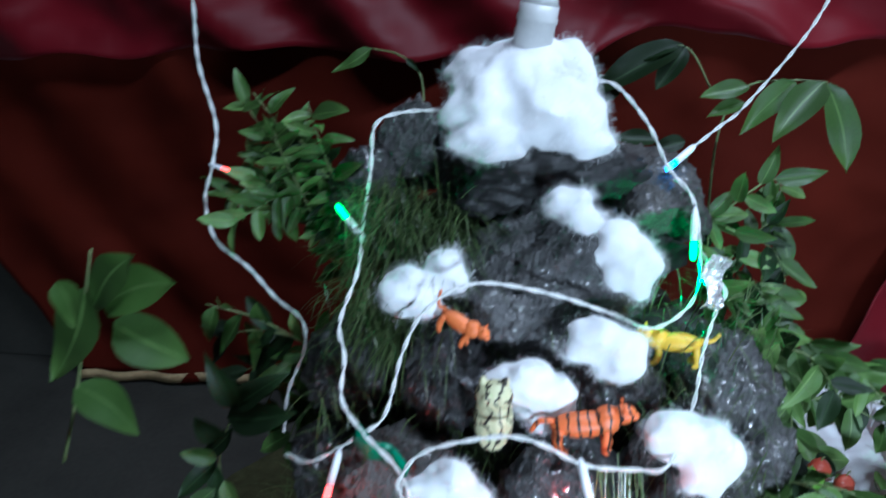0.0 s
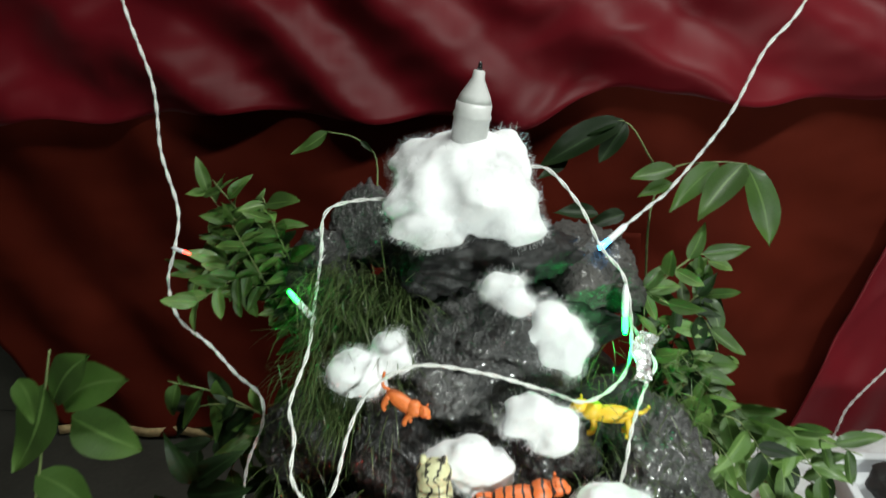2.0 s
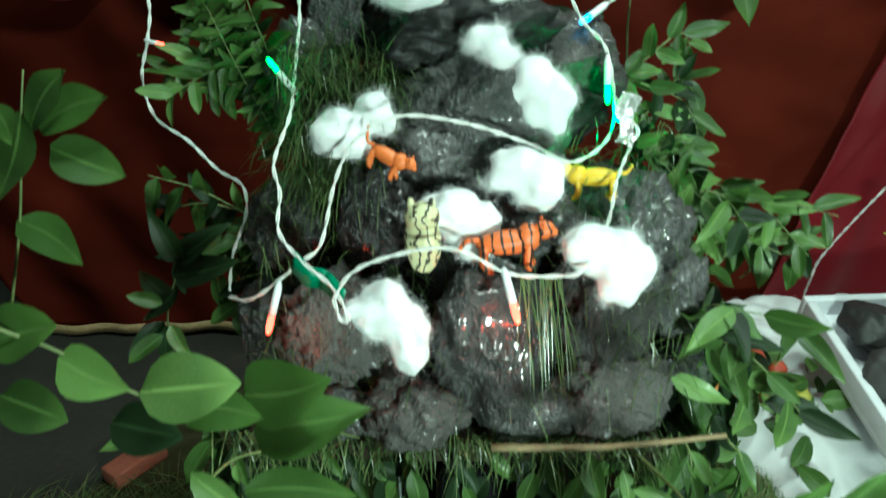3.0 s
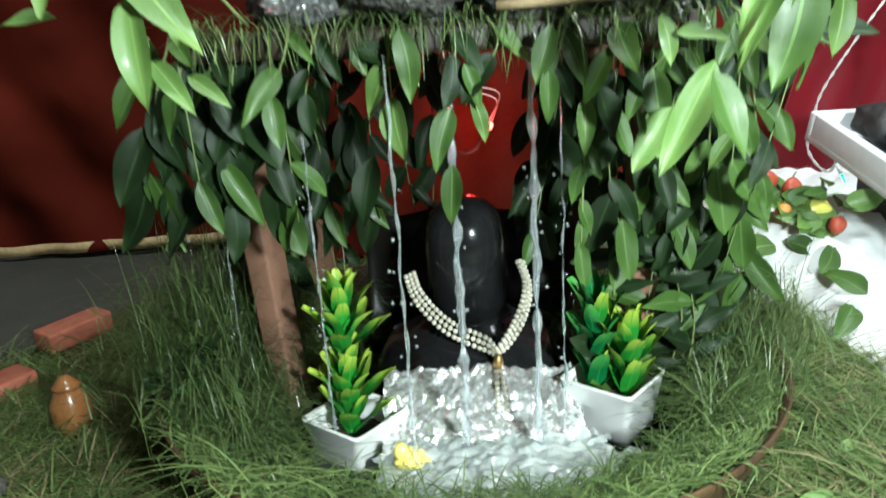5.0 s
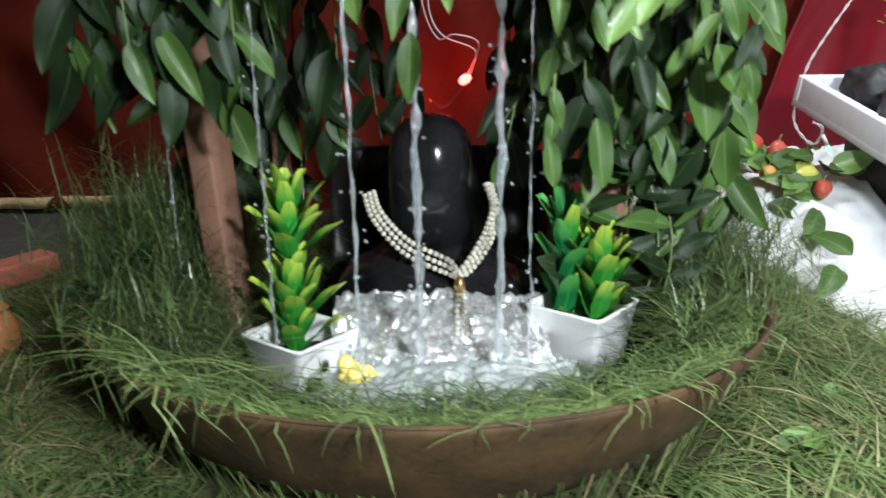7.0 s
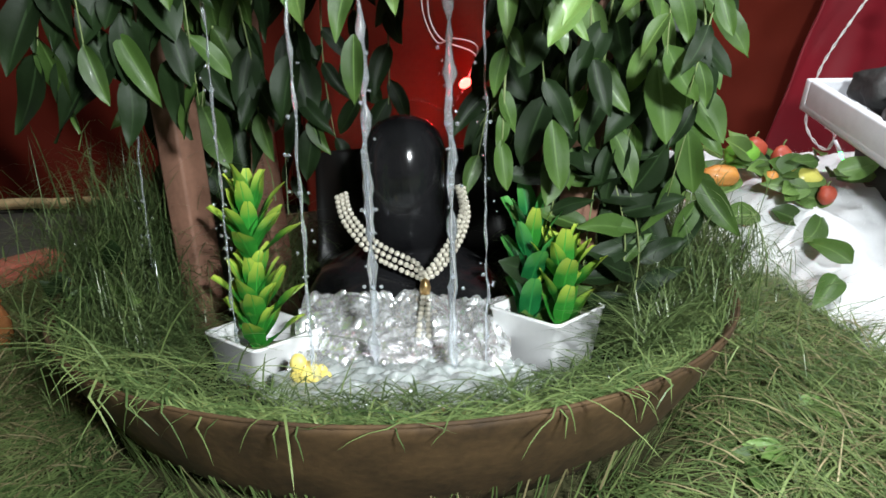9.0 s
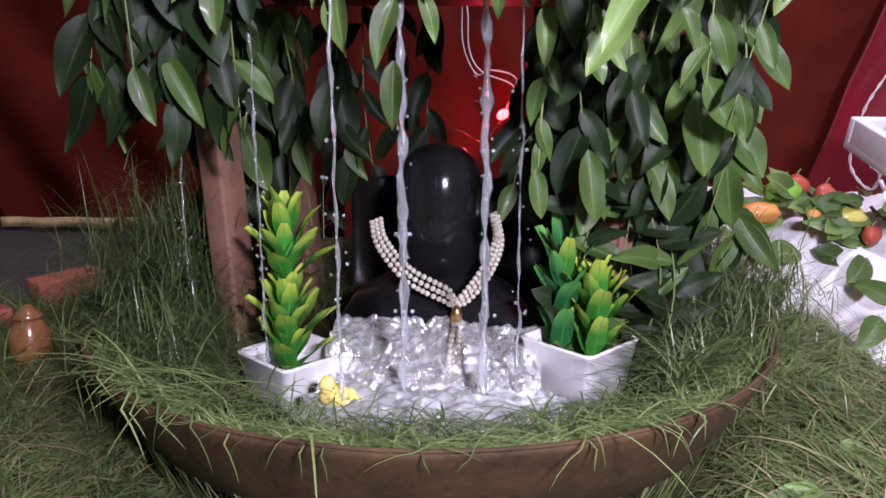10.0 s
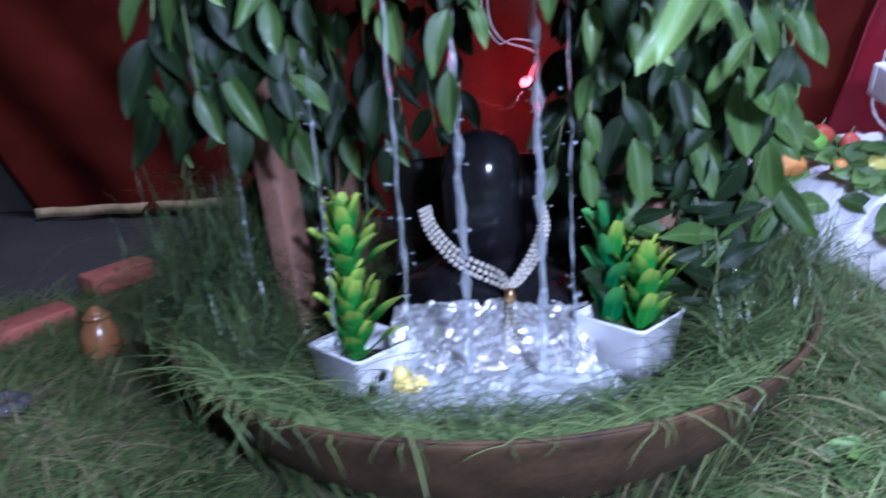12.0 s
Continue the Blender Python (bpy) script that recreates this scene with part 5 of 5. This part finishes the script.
rnd = random.Random(5)
roots, straws = [], []
while len(roots) < 62000:
    x, y = (rnd.uniform(-0.85, 1.1), rnd.uniform(-0.75, 0.62)) if rnd.random() < 0.45 else (rnd.uniform(-0.75, 0.8), rnd.uniform(-0.4, 0.34))
    far = math.hypot(x - BX, y - BY)
    if far < 0.262 or (x > 0.46 and y > -0.10) or (x > 0.37 and y > 0.36) or (x < -0.42 and y > 0.24 + 0.25 * (x + 0.42) + 0.10 * rnd.random()):
        continue
    patch = noise.noise((x * 9, y * 9, 3)) + 0.5 * noise.noise((x * 23, y * 23, 8))
    if patch < -0.12 and rnd.random() < 0.75:
        continue
    a = 9.0 * noise.noise((x * 4, y * 4, 6)) + rnd.gauss(0, 0.75) + (math.pi if rnd.random() < 0.5 else 0)
    lift = rnd.uniform(0.02, 0.6) if far > BR + 0.05 else rnd.uniform(0.02, 0.30)
    blade = ((x, y, rnd.uniform(0.004, 0.018)), (math.cos(a), math.sin(a), lift), rnd.uniform(0.025, 0.095) * (1.1 if far > BR + 0.05 else 0.7), rnd.choice((0.0007, 0.001, 0.0014, 0.002)), rnd.uniform(0.3, 1.4))
    (straws if rnd.random() < 0.10 + 0.5 * max(0, noise.noise((x * 6, y * 6, 15))) else roots).append(blade)
tagged(blades("grass", GRASS, roots, None, 4, True), "loose cut green grass strewn over the ground", "grass", "", "stuff")
tagged(blades("grass", STRAW, straws, None, 4, True), "dry yellow stalks mixed into the cut grass", "grass", "", "stuff")

roots = []
for k in range(10500):
    a = rnd.uniform(0, 6.283) if k < 8500 else rnd.uniform(3.5, 5.9)
    r = 0.245 - abs(rnd.gauss(0, 0.03))
    x, y = BX + r * math.cos(a), BY + r * math.sin(a)
    if math.hypot(x + 0.118, y + 0.085) < 0.068 or math.hypot(x - 0.112, y + 0.07) < 0.062 or (math.sin(a) < -0.5 and rnd.random() < 0.25):
        continue
    side = abs(math.cos(a)) > 0.55 and y > -0.12
    z = 0.055 + max(0, r - 0.2) * 0.5 + 0.03 * rnd.random() * (r > 0.22)
    b = a + rnd.gauss(0, 1.1) + (math.pi if rnd.random() < 0.45 else 0)
    lift = rnd.uniform(0.3, 1.2) if side else rnd.uniform(0.10, 0.45)
    roots.append(((x, y, z), Vector((math.cos(b), math.sin(b), lift)).normalized(), rnd.uniform(0.03, 0.075) * (1.3 if side else 0.7), rnd.uniform(0.0007, 0.0014), rnd.uniform(0.5, 1.6)))
tagged(blades("grass", GRASS_DARK, roots, None, 4, False, True), "dark wet grass lining the inside of the basin", "grass", "", "stuff")

roots = []
for cx, cy, cz, sx, sy, sz, count, far in ((-0.268, 0.07, 0.10, 0.05, 0.08, 0.05, 4200, 0.08), (0.245, 0.08, 0.085, 0.04, 0.09, 0.04, 3600, 0.06), (-0.235, -0.06, 0.08, 0.03, 0.05, 0.02, 1200, 0.06)):
    for k in range(count):
        roots.append(((cx + rnd.gauss(0, sx) * 0.7, cy + rnd.gauss(0, sy) * 0.7, cz + abs(rnd.gauss(0, sz)) * 0.7), upright(rnd, 3.2), far * rnd.uniform(0.5, 1.5), rnd.uniform(0.0006, 0.0013), rnd.uniform(0.3, 2.6)))
tagged(blades("grass", GRASS_DARK, roots, None, 4, False, True), "tangled heap of dark grass at the basin's rim", "grass", "", "stuff")

roots = []
for k in range(5200):
    a = rnd.uniform(3.45, 6.05)
    r = BR - 0.010 - abs(rnd.gauss(0, 0.030))
    x, y = BX + r * math.cos(a), BY + r * math.sin(a)
    if (-0.185 < x < -0.06 and y > -0.188) or (0.055 < x < 0.165 and y > -0.15):
        continue
    y = BY + (y - BY) * 1.02
    b = a + rnd.choice((-1.57, 1.57)) * rnd.choice((1.0, 1.0, 1.35)) + rnd.gauss(0, 0.35)
    roots.append(((x, y, 0.107 - (BR - r) * 0.5 + 0.008 * rnd.random()), Vector((math.cos(b), math.sin(b), rnd.uniform(0.02, 0.45))).normalized(), rnd.uniform(0.018, 0.05), rnd.uniform(0.0006, 0.0013), rnd.uniform(0.5, 1.6)))
tagged(blades("grass", GRASS, roots, None, 4, False, True), "fine bright grass floating along the basin's front rim", "grass", "", "stuff")

roots = []
for k in range(150):
    a = rnd.uniform(3.1, 4.3) if k % 2 else rnd.uniform(3.3, 6.2)
    x, y = BX + (BR - 0.014) * math.cos(a), BY + (BR - 0.014) * math.sin(a)
    b = a + rnd.gauss(0, 0.9)
    roots.append(((x, y, 0.111), Vector((math.cos(b), math.sin(b), rnd.uniform(0.2, 0.5))).normalized(), rnd.uniform(0.04, 0.10), rnd.uniform(0.001, 0.0019), rnd.uniform(0.8, 2.0)))
for k in range(28):
    x = -0.20 + 0.10 * rnd.random()
    roots.append(((x, -0.17 - 0.04 * rnd.random(), 0.113), Vector((rnd.uniform(-1, 0.8), rnd.uniform(-0.5, 0.1), rnd.uniform(0.1, 0.35))).normalized(), rnd.uniform(0.06, 0.13), rnd.uniform(0.001, 0.0019), rnd.uniform(0.5, 1.2)))
tagged(blades("grass", GRASS, roots, None, 6, False, True), "pale grass stalks hanging over the basin's rim", "grass", "", "stuff")

roots = []
for k in range(2600):
    u, v = rnd.random(), rnd.random()
    roots.append(((-0.165 + 0.085 * u + 0.02 * rnd.gauss(0, 0.5), 0.03 - 0.05 * v + 0.01 * rnd.gauss(0, 1), 0.735 - 0.11 * v - 0.02 * u), Vector((rnd.gauss(-0.1, 0.5), -0.5 + rnd.gauss(0, 0.4), rnd.gauss(-0.1, 0.55))).normalized(), rnd.uniform(0.025, 0.07), rnd.uniform(0.0007, 0.0013), rnd.uniform(0.6, 1.6)))
for k in range(1500):
    x, t = rnd.uniform(-0.20, 0.17), rnd.random()
    roots.append(((x, 0.03 - 0.12 * t + rnd.gauss(0, 0.02), 0.66 - 0.20 * t), Vector((rnd.gauss(0, 0.6), -0.4 + rnd.gauss(0, 0.3), rnd.gauss(-0.2, 0.5))).normalized(), rnd.uniform(0.02, 0.05), rnd.uniform(0.0006, 0.0012), rnd.uniform(0.6, 1.6)))
for k in range(30):
    roots.append(((0.035 + rnd.uniform(-0.012, 0.02), -0.115, 0.57), Vector((rnd.uniform(-0.1, 0.25), -0.25, -0.7)).normalized(), rnd.uniform(0.06, 0.12), 0.0008, 0.5))
tagged(blades("grass", GRASS_DARK, roots), "fine dark grass tucked between the stones", "grass", "", "stuff")

roots = []
for k in range(420):
    x = rnd.uniform(-0.22, 0.15)
    roots.append(((x, -0.105 - 0.012 * rnd.random(), 0.412 + 0.012 * rnd.random()), Vector((rnd.gauss(0, 0.5), -0.5 * rnd.random() - 0.1, rnd.gauss(-0.3, 0.4))).normalized(), rnd.uniform(0.02, 0.055), rnd.uniform(0.0008, 0.0016), rnd.uniform(0.8, 2.0)))
tagged(blades("grass", GRASS_DARK, roots), "wet dark grass hanging over the board's edge", "grass", "", "stuff")

# ---- beside the basin: bricks, clay pot, shell ring ----
for place, turn in (((-0.585, 0.350, 0.022), 58), ((-0.590, 0.150, 0.022), 60)):
    ob = part("toy_brick", box(bmesh.new(), Matrix(), 0.098, 0.042, 0.030, 0.004), BRICK)
    ob.matrix_basis = pose(*place, 3, -2, turn)
    tagged(ob, "small red clay brick lying on the grass", "brick", "small bricks")
jug = thing("clay_jar", "small glazed brown clay jar on the grass", "jar", at=(-0.457, 0.080, 0.006))
part("body", lathe(bmesh.new(), [(0.014, 0.0), (0.018, 0.003), (0.021, 0.02), (0.020, 0.038), (0.014, 0.05), (0.012, 0.054)], Matrix(), 24, 0.05), BROWN, jug)
part("lid", lathe(bmesh.new(), [(0.014, 0.054), (0.015, 0.057), (0.010, 0.062), (0.004, 0.068), (0.001, 0.069)], Matrix(), 20, 0.05), BROWN, jug)
bm = bmesh.new()
tube(bm, [Vector((0.019 * math.cos(a * 0.2618), 0.016 * math.sin(a * 0.2618), 0.001 * math.sin(a))) for a in range(25)], 0.007, 8)
ring = part("stone_ring", bm, ROCK_DRY)
ring.location = (-0.475, -0.062, 0.030)
tagged(ring, "small pale grey ring lying in the grass", "ring")

# ---- snow field of cotton with leaves and small vegetables ----
def field_edge(y):
    """The cotton's uneven side towards the basin."""
    f = min(1, max(0, (y - 0.30) / 0.12))
    return 0.452 - 0.10 * f * f * (3 - 2 * f) + (0.10 * (0.05 - y) if y < 0.05 else 0)


def cotton_z(x, y):
    f = min(1, max(0, (y - 0.16) / 0.24))
    near = min(1, max(0, (x - field_edge(y)) / 0.07))
    return 0.010 + (0.014 + 0.100 * f * f * (3 - 2 * f)) * near ** 0.6


bm = bmesh.new()
nx, ny = 90, 90
grid = []
for j in range(ny + 1):
    row = []
    for i in range(nx + 1):
        u, v = i / nx, j / ny
        y = -0.12 + 0.89 * v
        x = field_edge(y) + 0.02 * noise.noise((y * 17, 2, 3)) + (1.15 - field_edge(y)) * u ** 1.4
        z = cotton_z(x, y) + (0.020 * noise.noise((x * 15, y * 15, 1)) + 0.010 * noise.noise((x * 37, y * 37, 7))) * min(1, 0.3 + u * 6)
        if i in (0, nx) or j in (0, ny):
            z = 0.0
        row.append(bm.verts.new((x, y, max(0.0, z))))
    grid.append(row)
for a, b in zip(grid, grid[1:]):
    for i in range(nx):
        bm.faces.new((a[i], a[i + 1], b[i + 1], b[i]))
bm.normal_update()
spots = [(v.co.copy(), v.normal.copy()) for v in bm.verts]
for _ in range(14000):
    p, d = rnd.choice(spots)
    d = (d + Vector((rnd.gauss(0, 0.6), rnd.gauss(0, 0.6), rnd.gauss(0, 0.4)))).normalized()
    side = d.cross(Vector((rnd.random(), rnd.random(), 0.3))).normalized() * 0.00012
    q = p + d * rnd.uniform(0.003, 0.010)
    bm.faces.new((bm.verts.new(p - side), bm.verts.new(p + side), bm.verts.new(q)))
tagged(part("cotton_field", bm, COTTON), "broad sheet of white cotton wool spread like snow on the ground", "cotton")


for k in range(12):
    a = random.Random(2000 + k)
    x, y = a.uniform(0.42, 0.56), a.uniform(0.20, 0.52)
    z = cotton_z(x, y) + a.uniform(0.014, 0.03)
    t = a.uniform(0, 6.283)
    spray = thing("fallen_leaf", "green leaf lying on the white cotton", "leaf", "leaves on the cotton")
    leaf(spray, (x, y, z), (x + 0.070 * math.cos(t), y + 0.058 * math.sin(t), z + 0.025 * math.sin(t)), a.choice((LEAF, LEAF_DARK_SHADED, LEAF_PALE, LEAF_PALE)), a.randrange(6), (a.uniform(-0.3, 0.3), -0.8, 0.7), 1.3)


for k in range(36):
    a = random.Random(2500 + k)
    x, y = a.uniform(0.36, 0.54), a.uniform(0.33, 0.47)
    z = cotton_z(x, y) + a.uniform(0.010, 0.05)
    t = a.uniform(0, 6.283)
    spray = thing("fallen_leaf", "green leaf heaped among the small vegetables", "leaf", "leaves on the cotton")
    leaf(spray, (x, y, z), (x + 0.058 * math.cos(t), y + 0.04 * math.sin(t), z + a.uniform(-0.02, 0.03)), a.choice((LEAF, LEAF_PALE, LEAF_PALE)), a.randrange(6), (a.uniform(-0.4, 0.4), -0.9, 0.6), 1.3)


def vegetable(label, place, size, mat, seed):
    top = thing("vegetable", label, "vegetable", "vegetables on the cotton", at=place)
    bm = bmesh.new()
    blob(bm, (0, 0, 0), size, seed, 0.18, 3, 0, 0.02)
    part("fruit", bm, mat, top)
    part("stalk", tube(bmesh.new(), smooth_line([(0, 0, size[2] * 0.8), (0.001, 0, size[2] * 1.15), (0.004, 0, size[2] * 1.4)], 4), 0.0016, 6, 0.001), STEM, top)


vegetable("small orange pepper lying on the cotton", (0.388, 0.375, 0.145), (0.026, 0.014, 0.015), MARIGOLD, 1)
vegetable("small red pepper lying on the cotton", (0.449, 0.42, 0.175), (0.017, 0.015, 0.018), PEPPER, 2)
vegetable("small red pepper lying on the cotton", (0.480, 0.400, 0.160), (0.015, 0.014, 0.022), PEPPER, 3)
vegetable("small green pepper lying on the cotton", (0.424, 0.40, 0.170), (0.024, 0.018, 0.020), GREEN_SKIN, 4)
vegetable("small yellow-green fruit lying on the cotton", (0.497, 0.365, 0.140), (0.024, 0.018, 0.018), STRAW_SKIN, 5)
vegetable("small red pepper lying on the cotton", (0.515, 0.335, 0.125), (0.012, 0.012, 0.013), PEPPER, 6)
vegetable("small orange pepper lying on the cotton", (0.455, 0.37, 0.140), (0.012, 0.012, 0.012), MARIGOLD, 7)

# the raised foam tray of black stones
tray = thing("foam_tray", "white foam tray of black stones raised on a dark block", "tray")
m = pose(0.735, 0.310, 0.196, 15, 0, 3)
bm = bmesh.new()
box(bm, m @ pose(0, 0, -0.006), 0.40, 0.34, 0.014, 0.003)
part("tray_floor", bm, TRAY, tray)
for dx, dy, sx, sy in ((0, -0.165, 0.40, 0.014), (0, 0.165, 0.40, 0.014), (-0.193, 0, 0.014, 0.316), (0.193, 0, 0.014, 0.316)):
    part("tray_wall", box(bmesh.new(), m @ pose(dx, dy, 0.010), sx, sy, 0.046, 0.003), TRAY, tray)
part("block", box(bmesh.new(), pose(0.755, 0.385, 0.097), 0.30, 0.13, 0.194, 0.004), ROCK_SMOOTH, tray, "dark block under the tray")
for k, (dx, dy) in enumerate(((-0.14, -0.11), (-0.06, -0.12), (0.02, -0.11), (0.11, -0.11), (-0.14, -0.02), (-0.05, -0.02), (0.05, 0.0), (0.13, 0.01), (-0.13, 0.09), (-0.02, 0.09), (0.09, 0.1))):
    bm = bmesh.new()
    blob(bm, (0, 0, 0), (0.050, 0.045, 0.042), 40 + k, 0.3, 4, 6, 0.06)
    ob = part("stone", bm, ROCK_SMOOTH)
    ob.matrix_basis = m @ pose(dx, dy, 0.040, 0, 0, 37 * k)
    tagged(ob, "glossy black stone heaped in the foam tray", "stone", "stones in the tray")
cord = thing("string_light", "white twisted wire with a lamp hanging at the tray's corner", "string light")
line = smooth_line([(0.80, 0.50, 0.62), (0.72, 0.53, 0.50), (0.656, 0.54, 0.406), (0.605, 0.565, 0.300), (0.596, 0.575, 0.25), (0.592, 0.58, 0.20), (0.600, 0.56, 0.170), (0.612, 0.54, 0.160), (0.615, 0.53, 0.185), (0.604, 0.54, 0.195)], 10)
for phase in (0, math.pi):
    part("wire", tube(bmesh.new(), turned(line, 0.0014, 0.04, phase), 0.0011, 6), WIRE, cord)
sock = part("socket", tube(bmesh.new(), [Vector((0.617, 0.53, 0.175)), Vector((0.622, 0.52, 0.158))], 0.003, 10), SOCKET, cord)
part("bulb", tube(bmesh.new(), [Vector((0.622, 0.52, 0.158)), Vector((0.624, 0.515, 0.150)), Vector((0.625, 0.513, 0.146))], 0.0026, 10, 0.001), GREEN_LIT, sock)
plant("small hanging bright green plastic plant", (0.70, 0.52, 0.335), [(0.0, 0.03, 8, 1.2), (0.03, 0.03, 10, 1.0)], 9)
tagged(part("bare_twig", tube(bmesh.new(), smooth_line([(0.70, 0.52, 0.29), (0.70, 0.522, 0.325), (0.70, 0.52, 0.34)], 5), 0.003, 8), STEM), "short green stalk among the black stones", "twig")

# ---- added dark backing behind the pillar, and more foliage, partly coloured for shade ----
# made-up upright backing, there only to keep the space behind the pillar dark
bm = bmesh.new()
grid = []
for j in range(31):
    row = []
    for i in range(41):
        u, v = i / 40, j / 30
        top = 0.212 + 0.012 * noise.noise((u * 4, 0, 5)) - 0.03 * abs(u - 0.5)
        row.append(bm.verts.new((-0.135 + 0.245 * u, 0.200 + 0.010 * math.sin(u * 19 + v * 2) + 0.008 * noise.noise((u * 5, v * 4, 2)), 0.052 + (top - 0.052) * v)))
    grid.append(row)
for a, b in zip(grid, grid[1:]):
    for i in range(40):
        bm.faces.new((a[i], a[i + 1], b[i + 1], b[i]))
sheet = tagged(part("dark_backing", bm, DARK_BACKING), "added dark backing that stands in for the darkness behind the stone pillar", "sheet")
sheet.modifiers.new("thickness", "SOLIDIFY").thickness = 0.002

# hanging leaves, their colours darkened for the shade below the board
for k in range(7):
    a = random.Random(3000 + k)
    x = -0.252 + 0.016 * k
    branch("twig of broad leaves in shade-dark colours hanging before the stool's leg", [(x, -0.075, 0.412), (x + a.uniform(-0.02, 0.01), -0.095, 0.36), (x + a.uniform(-0.03, 0.015), -0.085, 0.31 - 0.05 * a.random())], 6, 0.060, (LEAF_DARK_SHADED,) if k % 3 else SHADE, 3050 + k, 1.1, 0.8, group="hanging twigs", start=0.0)
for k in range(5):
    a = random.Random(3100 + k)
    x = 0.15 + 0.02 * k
    branch("tangled twig in shade-dark colours at the stool's side", [(x, 0.0, 0.40), (x + a.uniform(-0.02, 0.03), -0.02, 0.30), (x + a.uniform(-0.02, 0.03), -0.01, 0.18 - 0.05 * a.random())], 10, 0.058, SHADE, 3150 + k, 1.0, 0.9, group="hanging twigs", start=0.0)
for k in range(9):
    a = random.Random(3400 + k)
    foot = Vector((0.17, 0.06, 0.50 + 0.012 * k))
    end = Vector((0.245 + a.uniform(-0.04, 0.07), 0.04 + a.uniform(-0.05, 0.06), 0.535 + a.uniform(-0.07, 0.075)))
    branch("broad-leaved green twig spreading from the hill's foot", [foot, (foot + end) / 2 + Vector((0.01, 0, 0.02)), end], 8, 0.044, BRIGHT if k % 3 else GREEN, 3450 + k, 0.4, group="shrub twigs")
spray = thing("leafy_twig", "dark leaves half buried in the grass at the rim", "twig")
for k in range(12):
    a = random.Random(3200 + k)
    base = Vector((-0.285 + a.uniform(-0.03, 0.03), -0.01 + a.uniform(-0.04, 0.04), 0.115 + a.uniform(-0.015, 0.03)))
    leaf(spray, base, base + Vector((a.uniform(-0.04, 0.04), a.uniform(-0.03, 0.01), a.uniform(-0.02, 0.03))), LEAF_DARK_SHADED if k % 4 else LEAF, a.randrange(6), (a.uniform(-0.5, 0.5), -0.6, 0.7), 1.4)
for k in range(6):
    a = random.Random(3300 + k)
    x, y, t = 0.315 + a.uniform(-0.07, 0.08), -0.085 + a.uniform(-0.08, 0.08), a.uniform(0, 6.283)
    spray = thing("fallen_leaf", "pale green leaf lying on the cut grass", "leaf", "leaves on the grass")
    leaf(spray, (x, y, 0.014), (x + 0.036 * math.cos(t), y + 0.036 * math.sin(t), 0.018 + 0.008 * a.random()), a.choice((LEAF, LEAF_PALE)), a.randrange(6), (a.uniform(-0.3, 0.3), -0.3, 1), 1.6)
